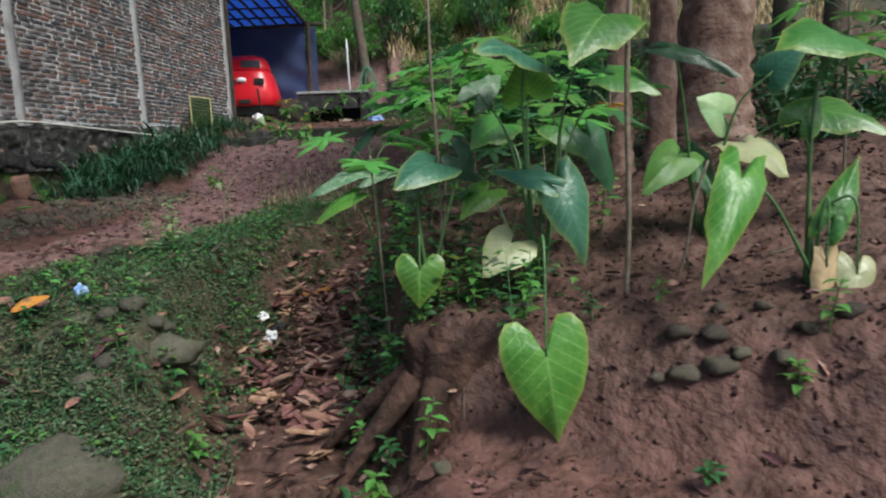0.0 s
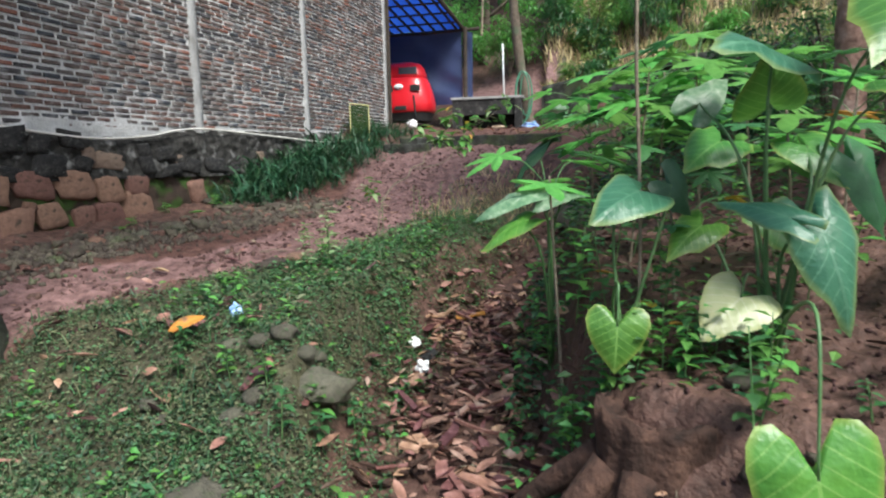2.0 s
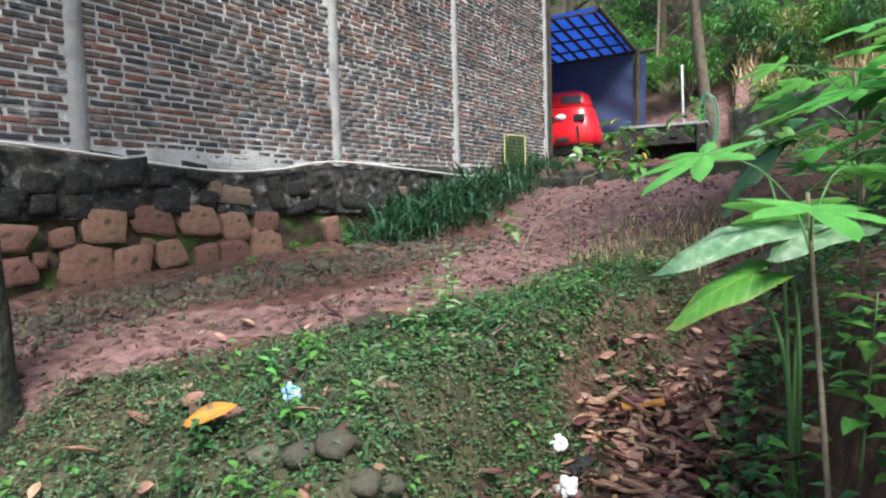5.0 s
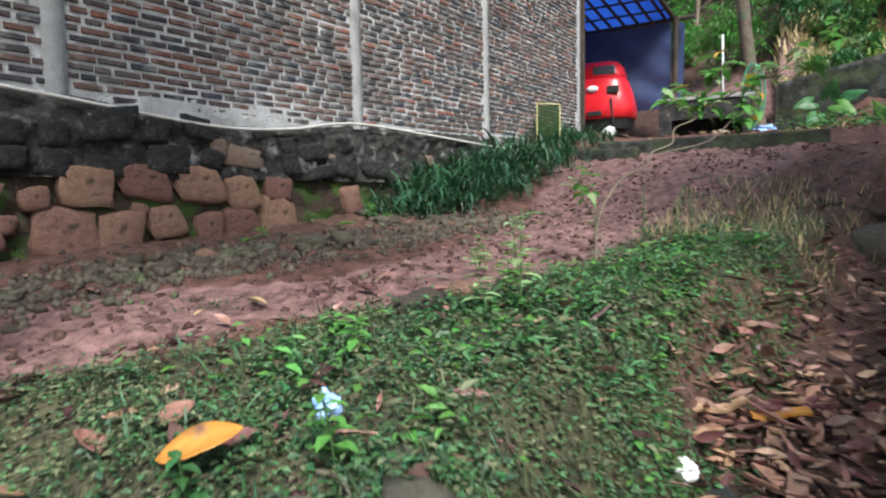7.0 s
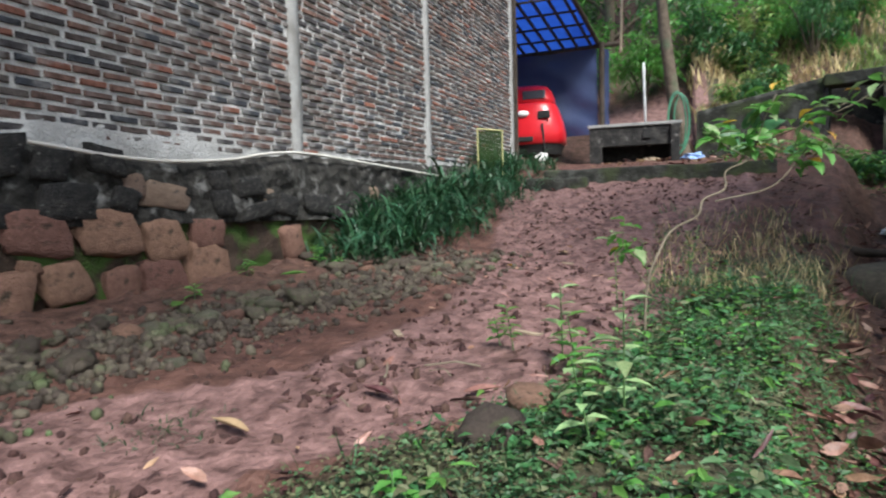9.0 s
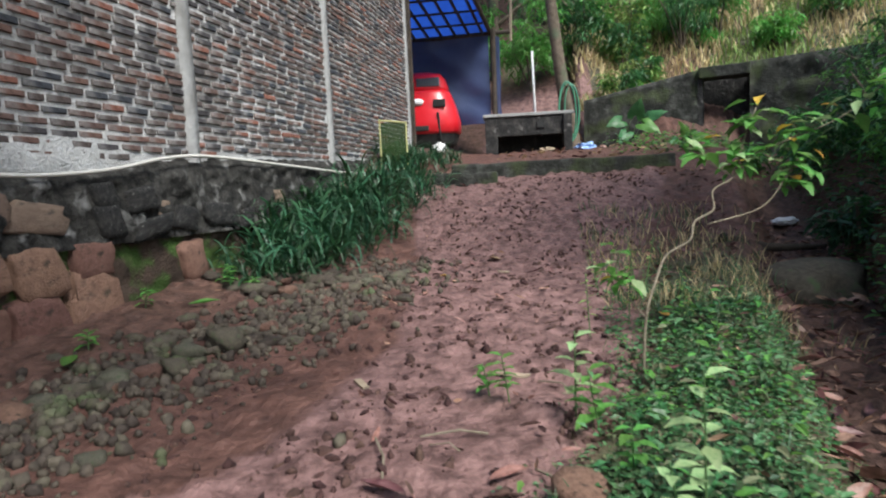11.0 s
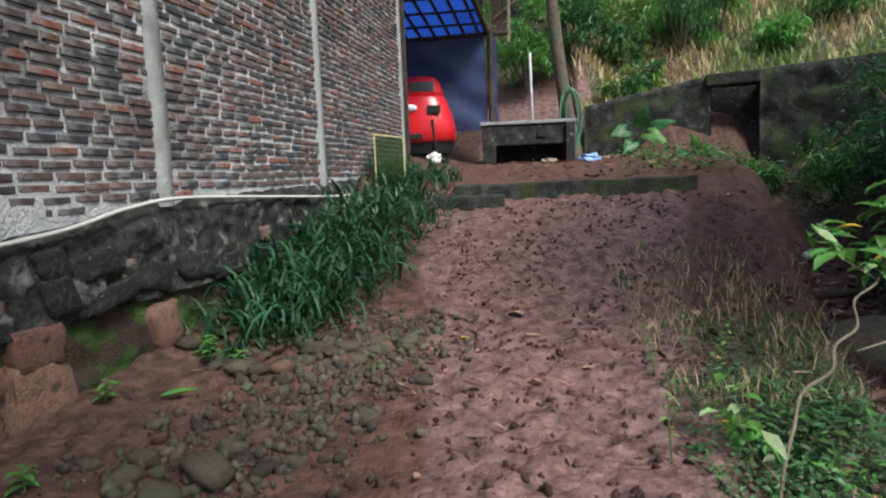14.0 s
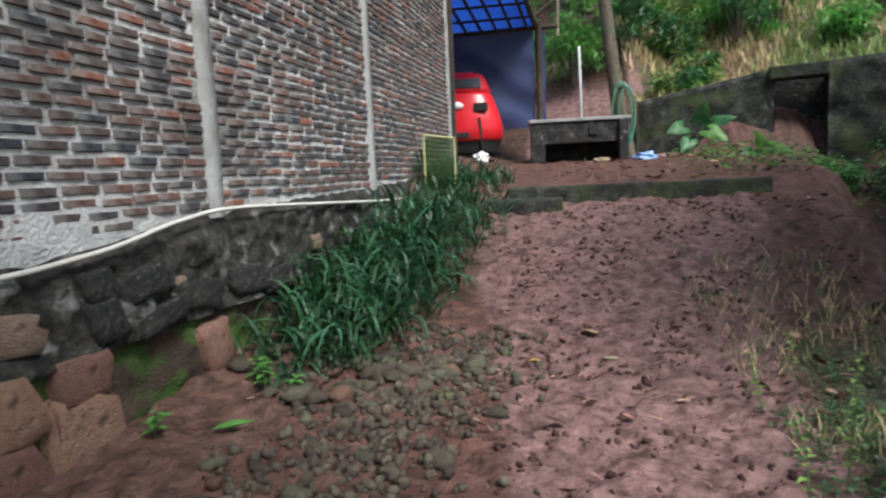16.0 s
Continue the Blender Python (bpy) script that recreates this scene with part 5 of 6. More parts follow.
for i, (x, y, h, l) in enumerate(((0.28, 2.55, 0.42, 0.09), (0.38, 2.8, 0.3, 0.08), (-0.12, 2.4, 0.28, 0.08), (-0.28, 2.55, 0.2, 0.09), (-0.15, 2.95, 0.22, 0.08), (0.05, 3.0, 0.25, 0.08), (0.2, 3.0, 0.2, 0.07), (-0.3, 2.3, 0.15, 0.09), (1.2, 2.05, 0.12, 0.08), (0.85, 1.95, 0.1, 0.07), (1.35, 2.15, 0.2, 0.08), (1.6, 1.6, 0.15, 0.1), (0.62, 2.6, 0.14, 0.06), (0.95, 2.7, 0.14, 0.06), (1.75, 1.9, 0.2, 0.09), (-0.4, 2.2, 0.2, 0.1), (-0.35, 3.3, 0.3, 0.09), (-0.25, 3.6, 0.3, 0.09), (-0.1, 3.9, 0.35, 0.1), (-0.45, 4.1, 0.3, 0.09), (-0.3, 4.4, 0.35, 0.1), (0.1, 3.4, 0.3, 0.09))):
    sprig(x, y, h, 60 + i, "small green weed growing from the bare red earth", l, "leaf_light" if i % 3 else "leaf", 12)
for i, (x, y, h, l) in enumerate(((-2.76, 5.8, 0.22, 0.08), (-2.85, 5.9, 0.15, 0.08), (-4.9, 7.6, 0.2, 0.08), (-5.2, 7.0, 0.14, 0.1), (-5.0, 7.75, 0.18, 0.09), (-4.75, 7.65, 0.12, 0.08), (-5.0, 6.2, 0.1, 0.08), (-2.7, 4.3, 0.12, 0.08), (-2.45, 4.1, 0.14, 0.08), (-2.35, 5.2, 0.2, 0.09))):
    sprig(x, y, h, 90 + i, "small bright weed at the edge of the path", l, "leaf_light", 12)


def mound_density(x, y):
    g = gully_x(y)
    if x < g + 0.25 or y < 2.2:
        return 0
    near_stump = smooth(0.75, 0.2, abs(x - 0.0)) * smooth(2.7, 3.0, y) * smooth(3.6, 3.2, y)
    return near_stump + smooth(5.2, 7.0, y) * 0.5 + smooth(1.0, 0.25, x - g) * smooth(3.2, 4.2, y) * 0.8


weeds(9500, ("leaf", "leaf", "leaf_light"), (0.03, 0.08), 0.28, 5, mound_density, (-0.9, 3.5, 2.3, 11.5))
weeds(5000, ("leaf_dark", "leaf", "leaf_light"), (0.06, 0.13), 0.7, 6, lambda x, y: mound_density(x, y) * smooth(3.8, 5.5, y), (-0.8, 4.5, 3.8, 13.5), template=(LEAF_V, LEAF_F))


def curled_leaf():
    """A dead leaf rolled along its length and hooked at the tip."""
    vs, fs = [], []
    for j in range(6):
        f = j / 5
        w = 0.02 + 0.3 * math.sin(math.pi * f ** 0.85) ** 0.9
        for i in (-1, 0, 1):
            vs.append((i * w + 0.05 * math.sin(4 * f), f, 0.22 * abs(i) * w + 0.16 * f * f + 0.03 * math.sin(7 * f + 2 * i)))
    for j in range(5):
        for i in range(2):
            k = j * 3 + i
            fs.append((k, k + 1, k + 4, k + 3))
    return np.array(vs), fs


CURL_V, CURL_F = curled_leaf()


def litter(name, count, area, dens, mats, size, seed, label, lift=0.02):
    r = random.Random(seed)
    bins = [[] for _ in mats]
    tries = 0
    while sum(map(len, bins)) < count and tries < count * 20:
        tries += 1
        x, y = r.uniform(area[0], area[1]), r.uniform(area[2], area[3])
        if r.random() > dens(x, y):
            continue
        L = r.uniform(*size)
        bins[r.randrange(len(mats))].append((x, y, ground_z(x, y) + 0.01 + r.random() * lift, r.uniform(0, 6.28), r.uniform(-0.4, 0.4), r.uniform(-1.2, 1.2), L * r.uniform(0.15, 0.75), L))
    for b, m in zip(bins, mats):
        if b:
            tagged(scatter(name, (CURL_V, CURL_F), b, m, smooth=True), label, "leaf litter", kind="stuff")


gully_dens = lambda x, y: smooth(0.72, 0.3, abs(x - gully_x(y))) * (0.18 + 0.82 * smooth(3.0, 4.1, y)) * (1 if y < 6.2 else 0.25)
litter("leaf_litter", 1900, (-2.0, 1.2, 2.2, 11), gully_dens, ("leaf_dead", "leaf_dead", "stump", "leaf_dead", "red_bark"), (0.04, 0.16), 7, "dead brown leaves and husks piled in the gully", 0.07)
litter("leaf_litter", 300, (-3.6, -1.3, 2.6, 9), lambda x, y: 0.6 if cover_density(x, y) > 0.1 else 0.1, ("leaf_dead", "leaf_dead", "clod"), (0.05, 0.13), 8, "fallen dead leaves on the bank", 0.04)
litter("leaf_litter", 170, (-5.2, -1.4, 3.6, 11.5), lambda x, y: 0.6 if on_path(x, y) > 0.1 else 0.3, ("leaf_dead", "clod", "clod", "leaf_dead"), (0.03, 0.085), 9, "scattered dead leaves on the earth path", 0.005)
litter("leaf_litter", 300, (-3.7, -0.5, 7.4, 11.8), lambda x, y: smooth(-0.05, 0.35, noise.noise((x * 1.6, y * 1.6, 31)) + 0.3 * smooth(-2.0, -1.2, x)), ("clod", "leaf_dead", "clod", "stump"), (0.04, 0.1), 12, "dark dead leaves trodden into the upper path", 0.005)
litter("leaf_litter", 520, (-0.3, 3.5, 1.6, 5.5), lambda x, y: 0.5, ("leaf_dead", "clod", "clod"), (0.03, 0.1), 10, "dead leaves on the red mound", 0.01)


def oval_leaf():
    """A fallen leaf: pointed oval with a raised rim and a slightly waved blade."""
    vs, fs = [], []
    for j in range(10):
        f = j / 9
        w = 0.012 + 0.27 * math.sin(math.pi * f ** 0.9) ** 0.75
        for i in range(5):
            q = (i - 2) / 2
            vs.append((q * w, f, 0.16 * q * q * w * 2 + 0.10 * (f - 0.5) ** 2 + 0.012 * math.sin(9 * f + 3 * q)))
    for j in range(9):
        for i in range(4):
            k = j * 5 + i
            fs.append((k, k + 1, k + 6, k + 5))
    return np.array(vs), fs


OVAL_V, OVAL_F = oval_leaf()


def single_leaf(x, y, L, W, mat, label, yaw, tilt=0.05, roll=0.1, lift=0.03):
    ob = scatter("fallen_leaf", (OVAL_V, OVAL_F), [(0, 0, 0, yaw, tilt, roll, W, L)], mat, smooth=True)
    mod = ob.modifiers.new("thick", "SOLIDIFY")
    mod.thickness = 0.002
    ob.location = (x, y, ground_z(x, y) + lift)
    return tagged(ob, label, "leaf")


single_leaf(-2.40, 3.30, 0.2, 0.2, "leaf_orange", "large fallen orange leaf with a brown spot", -0.9, 0.3, 0.3, 0.06)
for x, y, L, yaw in ((-2.63, 3.31, 0.16, 1.3), (-2.55, 3.42, 0.13, 0.2), (-2.2, 3.0, 0.2, 1.0), (-1.75, 3.17, 0.16, 0.1), (-1.82, 3.08, 0.17, -0.5), (-1.42, 3.55, 0.14, 2.8), (-2.75, 3.2, 0.15, 2.2)):
    single_leaf(x, y, L, L * 0.8, "leaf_dead", "fallen reddish-brown leaf among the bank's weeds", yaw, 0.15, 0.3, 0.035)
single_leaf(-4.41, 4.42, 0.17, 0.1, "leaf_dead", "fallen reddish leaf on the path", 1.4)
single_leaf(-3.38, 4.62, 0.2, 0.07, "leaf_dry", "fallen tan leaf on the path", 1.3)
single_leaf(-4.9, 5.9, 0.18, 0.12, "leaf_light", "fallen pale green leaf by the foundation", 0.4)
single_leaf(-4.95, 7.1, 0.2, 0.1, "leaf_light", "fallen pale green leaf by the foundation", -1.1)
single_leaf(-3.05, 5.05, 0.17, 0.08, "leaf_dead", "curled brown leaf at the path's edge", 1.2)
single_leaf(-2.8, 5.15, 0.15, 0.08, "leaf_dead", "curled brown leaf at the path's edge", -1.0)


def crumpled(name, at, size, mat, label, category, seed, flat=0.6):
    r = random.Random(seed)
    bm = bmesh.new()
    bmesh.ops.create_icosphere(bm, subdivisions=3, radius=1)
    for v in bm.verts:
        k = 1 + 0.55 * noise.noise(v.co * 1.6 + Vector((seed, 0, 0))) + 0.3 * noise.noise(v.co * 4 + Vector((seed, 3, 0)))
        v.co = Vector((v.co.x * k * size[0], v.co.y * k * size[1], v.co.z * k * size[2]))
    ob = part(name, bm, mat)
    ob.location = (at[0], at[1], ground_z(at[0], at[1]) + size[2] * 0.6 + (at[2] if len(at) > 2 else 0))
    ob.rotation_euler = (0, 0, r.uniform(0, 6))
    return tagged(ob, label, category)


crumpled("wrapper", (-2.23, 3.68, 0.03), (0.036, 0.03, 0.04), "blue", "crumpled pale blue plastic wrapper on the bank", "litter", 1)
crumpled("rag", (-1.36, 4.55, 0.05), (0.05, 0.05, 0.055), "white", "crumpled white plastic bag in the gully litter", "litter", 2)
crumpled("rag", (-1.5, 4.85, 0.05), (0.06, 0.04, 0.035), "white", "white and blue plastic scrap in the gully litter", "litter", 3)
crumpled("plastic_bag", (-1.38, 4.8, 0.05), (0.09, 0.05, 0.03), "black", "black plastic bag scrap in the gully litter", "litter", 4)
crumpled("rag", (0.4, 11.4, 0.02), (0.2, 0.1, 0.05), "white", "whitish plastic bag on the earth", "litter", 5)


def chunk(x, y, L, W, T, yaw, mat, label, tilt=0.0, lift=0.03):
    bm = bmesh.new()
    bmesh.ops.create_cube(bm, size=1.0, matrix=Matrix.Diagonal((W, L, T, 1)))
    bmesh.ops.subdivide_edges(bm, edges=[e for e in bm.edges if abs((e.verts[0].co - e.verts[1].co).y) > L * 0.5], cuts=5)
    for v in bm.verts:
        v.co += Vector((noise.noise(v.co * 9), noise.noise(v.co * 7 + Vector((3, 0, 0))), noise.noise(v.co * 8 + Vector((0, 5, 0))))) * W * 0.35
        v.co.z += 0.8 * v.co.y ** 2
    ob = part("bark_piece", bm, mat)
    ob.matrix_world = Matrix.Translation((x, y, ground_z(x, y) + T / 2 + lift)) @ Euler((tilt, 0, yaw)).to_matrix().to_4x4()
    return tagged(ob, label, "bark", "bark pieces in the gully")


_s = random.Random(77)
for i in range(120):
    y = 2.8 + 3.0 * _s.random() ** 0.8
    x = gully_x(y) + _s.uniform(-0.5, 0.5)
    chunk(x, y, _s.uniform(0.1, 0.34), _s.uniform(0.012, 0.06), _s.uniform(0.006, 0.02), _s.uniform(0, 3.14), _s.choice(("leaf_dead", "leaf_dead", "stump", "leaf_dead", "red_bark")), "curled strip of dead brown bark in the gully", _s.uniform(-0.2, 0.2), _s.uniform(0.02, 0.07))
chunk(-1.2, 5.5, 0.25, 0.06, 0.015, -1.2, "leaf_orange", "orange-brown husk strip at the gully's head", 0.1, 0.06)
chunk(-0.8, 4.1, 0.26, 0.12, 0.05, -1.0, "red_bark", "broken block of reddish rotten wood in the gully", 0.1, 0.05)
for i in range(60):
    x, y = _s.uniform(-3.4, 2.2), _s.uniform(1.8, 6)
    a = _s.uniform(0, 6.28)
    L = _s.uniform(0.1, 0.35)
    if -3.6 < x < -2.6 and y < 4.6:
        continue
    p = Vector((x, y, ground_z(x, y) + 0.012))
    q = Vector((x + L * math.cos(a), y + L * math.sin(a), 0))
    q.z = ground_z(q.x, q.y) + 0.012
    mid = p.lerp(q, 0.5) + Vector((0.02, 0, 0.02))
    tagged(part("twig", tube([p, mid, q], _s.uniform(0.002, 0.005), 5), "twig"), "thin dry twig lying on the earth", "twig", "fallen twigs")

for i, (x, y, h) in enumerate(((-2.5, 5.62, 0.34), (-2.42, 5.5, 0.26), (-2.2, 4.95, 0.46), (-2.28, 4.8, 0.3))):
    sprig(x, y, h, 120 + i, "thin weed with pale variegated leaves beside the path", 0.11, "leaf_pale" if i != 1 else "leaf_light", 11, group="pale weeds beside the path")

log = part("fallen_branch", tube(curve_points([(-0.95, 9.2, ground_z(-0.95, 9.2) + 0.05), (-0.4, 9.6, ground_z(-0.4, 9.6) + 0.1), (0.3, 10.1, ground_z(0.3, 10.1) + 0.06)], 6), [0.05, 0.05, 0.048, 0.046, 0.045, 0.044, 0.042, 0.04, 0.038, 0.036, 0.034, 0.03, 0.026], 9, wobble=0.1, rnd=random.Random(8)), "dark_wood", smooth=True)
tagged(log, "dark fallen branch lying across the head of the gully", "branch")
for i, (x, y, w, yaw) in enumerate(((-1.43, 11.65, 0.16, 1.2), (-1.9, 9.6, 0.12, 0.4), (-2.9, 8.4, 0.1, 2.0), (-2.75, 6.1, 0.16, 1.5), (-3.45, 6.0, 0.11, 0.7))):
    chunk(x, y, w, 0.03, 0.01, yaw, "pale_wood", "pale wood chip lying on the path", 0, 0.004)
single_leaf(-2.95, 8.75, 0.14, 0.12, "leaf_dry", "tan leaf pressed into the path", 0.8, 0.05, 0.1, 0.02)
single_leaf(-3.35, 8.4, 0.09, 0.09, "leaf_yellow", "small yellow leaf on the path", 1.9, 0.05, 0.1, 0.02)
single_leaf(-1.9, 6.9, 0.09, 0.1, "leaf_yellow", "small yellow leaf in the weeds", 0.3, 0.05, 0.1, 0.06)

for i, (x, y, h, l) in enumerate(((-0.2, 3.05, 0.3, 0.1), (-0.3, 3.15, 0.28, 0.1), (0.12, 2.92, 0.2, 0.09), (0.25, 3.1, 0.3, 0.1), (0.4, 3.0, 0.26, 0.09), (-0.05, 2.98, 0.22, 0.09), (0.55, 3.3, 0.35, 0.1), (0.7, 3.5, 0.35, 0.1), (0.1, 3.6, 0.45, 0.11), (-0.15, 3.45, 0.4, 0.11), (0.4, 3.8, 0.5, 0.12), (-0.3, 3.8, 0.5, 0.12), (0.0, 4.1, 0.6, 0.13), (0.3, 2.62, 0.3, 0.09), (-0.42, 2.75, 0.22, 0.09), (0.7, 3.9, 0.55, 0.13), (-0.32, 4.7, 0.6, 0.13), (0.9, 3.6, 0.4, 0.11))):
    sprig(x, y, h, 140 + i, "leafy green weed among the aroid plants", l, "leaf_light" if i % 3 else "leaf", 15)
for i, (x, y, yaw) in enumerate(((0.05, 3.3, 0.5), (0.18, 3.2, 2.2), (0.3, 3.35, 4.0), (-0.12, 3.5, 1.2))):
    single_leaf(x, y, 0.12, 0.12, "leaf_yellow", "yellowed leaf fallen among the stems", yaw, 0.1, 0.2, 0.05 + 0.03 * i)


# ---------------------------------------------------------------- trees, shrubs and the hillside
def clump_rows(r, centre, radius, n, size, aspect=0.55, hang=0.3, squash=0.8):
    rows = []
    for _ in range(n):
        d = Vector((r.gauss(0, 1), r.gauss(0, 1), r.gauss(0, 1))).normalized() * radius * r.random() ** 0.45
        L = r.uniform(*size)
        rows.append((centre[0] + d.x, centre[1] + d.y, centre[2] + d.z * squash, r.uniform(0, 6.28), -hang + r.uniform(-0.6, 0.5), r.uniform(-0.6, 0.6), L * aspect, L))
    return rows


def tree(x, y, height, radius, crown, n, size, mats, seed, label, lean=(0, 0), bark="bark", limbs=7, aspect=0.55, hang=0.4, clump=0.6, group="", fork=0.45, name="tree"):
    """crown: (reach of limbs, lowest limb as a fraction of height)."""
    r = random.Random(seed)
    z = ground_z(x, y)
    ob = thing(name, label, "tree" if name == "tree" else "shrub", (x, y, z), group)
    pts = [(x + lean[0] * f + 0.05 * math.sin(f * 5 + seed), y + lean[1] * f, z - 0.15 + (height + 0.15) * f) for f in (0, 0.06, 0.2, 0.4, 0.6, 0.8, 1)]
    rad = [radius * q for q in (1.5, 1.1, 0.95, 0.85, 0.7, 0.5, 0.25)]
    sm = curve_points(pts, 4)
    rr = [float(np.interp(i / (len(sm) - 1), np.linspace(0, 1, 7), rad)) for i in range(len(sm))]
    under(part("trunk", tube(sm, rr, 12, wobble=0.06, rnd=r) if bark != "red_bark" else tube(curve_points(sm, 3), [float(np.interp(i / (3 * len(sm) - 3), np.linspace(0, 1, len(rr)), rr)) for i in range(3 * len(sm) - 2)], 26, wobble=0.10, rnd=r), bark, smooth=True), ob)
    bins = [[] for _ in mats]
    for k in range(limbs):
        f = crown[1] + (1 - crown[1]) * (k + 0.5) / limbs
        p = Vector((x + lean[0] * f, y + lean[1] * f, z + height * f))
        a = k * 2.4 + r.uniform(-0.4, 0.4)
        reach = crown[0] * r.uniform(0.6, 1.05) * (1.1 - 0.5 * f)
        e = p + Vector((math.cos(a) * reach, math.sin(a) * reach, r.uniform(0.1, 0.5) * reach))
        mid = p.lerp(e, fork) + Vector((0, 0, 0.12 * reach))
        under(part("limb", tube(curve_points([p, mid, e], 4), [radius * 0.4 * (1 - 0.09 * i) for i in range(9)], 6, wobble=0.08, rnd=r), bark, smooth=True), ob)
        for q in (mid, mid.lerp(e, 0.5), e, e + Vector((r.uniform(-0.4, 0.4), r.uniform(-0.4, 0.4), r.uniform(-0.3, 0.4))) * reach * 0.6):
            bins[r.randrange(len(mats))].extend(clump_rows(r, q, clump * r.uniform(0.6, 1.2), max(6, n // (limbs * 4)), size, aspect, hang))
    for b, m in zip(bins, mats):
        if b:
            scatter("crown", (LEAF_V, LEAF_F), b, m, ob)
    return ob


def shrub(x, y, w, h, n, size, mats, seed, label, aspect=0.5, hang=0.2, group="bushes on the hillside"):
    r = random.Random(seed)
    z = ground_z(x, y)
    ob = thing("bush", label, "bush", (x, y, z), group)
    bins = [[] for _ in mats]
    for k in range(6):
        a = k * 1.05 + r.uniform(-0.3, 0.3)
        e = Vector((x + math.cos(a) * w * r.uniform(0.3, 0.9), y + math.sin(a) * w * r.uniform(0.3, 0.9), z + h * r.uniform(0.55, 1.0)))
        under(part("stem", tube(curve_points([(x, y, z - 0.1), Vector((x, y, z)).lerp(e, 0.5) + Vector((0, 0, 0.15 * h)), e], 3), [0.03 - 0.003 * i for i in range(7)], 5), "bark"), ob)
        for q in (e, Vector((x, y, z)).lerp(e, 0.65), Vector((e.x, e.y, z + h * r.uniform(0.2, 0.5)))):
            bins[r.randrange(len(mats))].extend(clump_rows(r, q, w * r.uniform(0.28, 0.5), n // 18, size, aspect, hang))
    for b, m in zip(bins, mats):
        if b:
            scatter("foliage", (LEAF_V, LEAF_F), b, m, ob)
    return ob


# trees that stand in or beside the view
tree(-1.75, 16.6, 6.5, 0.14, (2.0, 0.55), 2200, (0.10, 0.2), ("leaf", "leaf_light"), 3, "slim grey leaning tree with a hose hung on its trunk", (-0.75, 0.1), limbs=8)
tree(2.7, 6.3, 9.0, 0.33, (3.4, 0.45), 4800, (0.16, 0.3), ("leaf_dark", "leaf"), 5, "broad tree with peeling reddish bark", (0.2, 0.2), "red_bark", 9, clump=0.8)
tree(1.62, 5.7, 7.5, 0.10, (2.8, 0.55), 2600, (0.16, 0.3), ("leaf_dark", "leaf"), 6, "slender pale-barked tree on the mound", (-0.35, 0.2), "red_bark", 7, clump=0.7)
tree(1.95, 5.8, 7.0, 0.12, (2.6, 0.55), 2000, (0.16, 0.3), ("leaf_dark", "leaf"), 7, "slender pale-barked tree on the mound", (0.15, 0.3), "red_bark", 6, clump=0.7)
tree(-3.66, 3.12, 7.5, 0.19, (3.0, 0.5), 3400, (0.14, 0.26), ("leaf_dark", "leaf"), 8, "mossy tree trunk at the edge of the bank", (0.25, 0.0), "moss_bark", 9, clump=0.8)
tree(4.6, 8.5, 8.5, 0.2, (3.4, 0.35), 3600, (0.14, 0.28), ("leaf_dark", "leaf", "leaf_light"), 9, "leafy tree on the slope behind the mound", (0, 0), "bark", 9, clump=0.9)
tree(6.8, 11.0, 9.0, 0.22, (3.6, 0.3), 3600, (0.14, 0.28), ("leaf_dark", "leaf"), 10, "leafy tree on the slope behind the mound", (0, 0), "bark", 9, clump=1.0)
tree(3.6, 4.4, 5.0, 0.09, (1.8, 0.3), 1700, (0.12, 0.22), ("leaf_light", "leaf"), 12, "young leafy tree beside the mound", (0.1, 0), "bark", 8, clump=0.5)
FAR = "trees on the hillside"
for i, (x, y, h, rc, low, n) in enumerate(((-6.5, 22, 9, 3.2, 0.15, 3000), (-3.6, 21.0, 7.5, 2.6, 0.12, 4400), (-2.0, 22.5, 8, 2.8, 0.12, 4200), (0.2, 23.5, 8, 2.8, 0.12, 3200), (2.6, 24.5, 8, 2.8, 0.2, 3000), (5.2, 25, 9, 3.2, 0.2, 2800), (8.5, 24, 9, 3.4, 0.15, 2800), (-9.5, 25, 11, 4, 0.15, 2600), (-0.8, 28, 11, 4, 0.15, 2600), (4, 30, 12, 4.2, 0.15, 2600), (11, 28, 12, 4.5, 0.15, 2600), (12, 19, 9, 3.6, 0.15, 2600), (-5, 29, 12, 4.2, 0.15, 2600), (16, 23, 11, 4.4, 0.15, 2200))):
    tree(x, y, h, 0.16, (rc, low), n, (0.16, 0.34), (("leaf", "leaf_light", "leaf_lobed"), ("leaf_light", "leaf"), ("leaf_lobed", "leaf"))[i % 3], 30 + i, "leafy tree in the thicket above the yard", (0, 0), "bark", 9, 0.42, 0.7, 0.9, FAR)
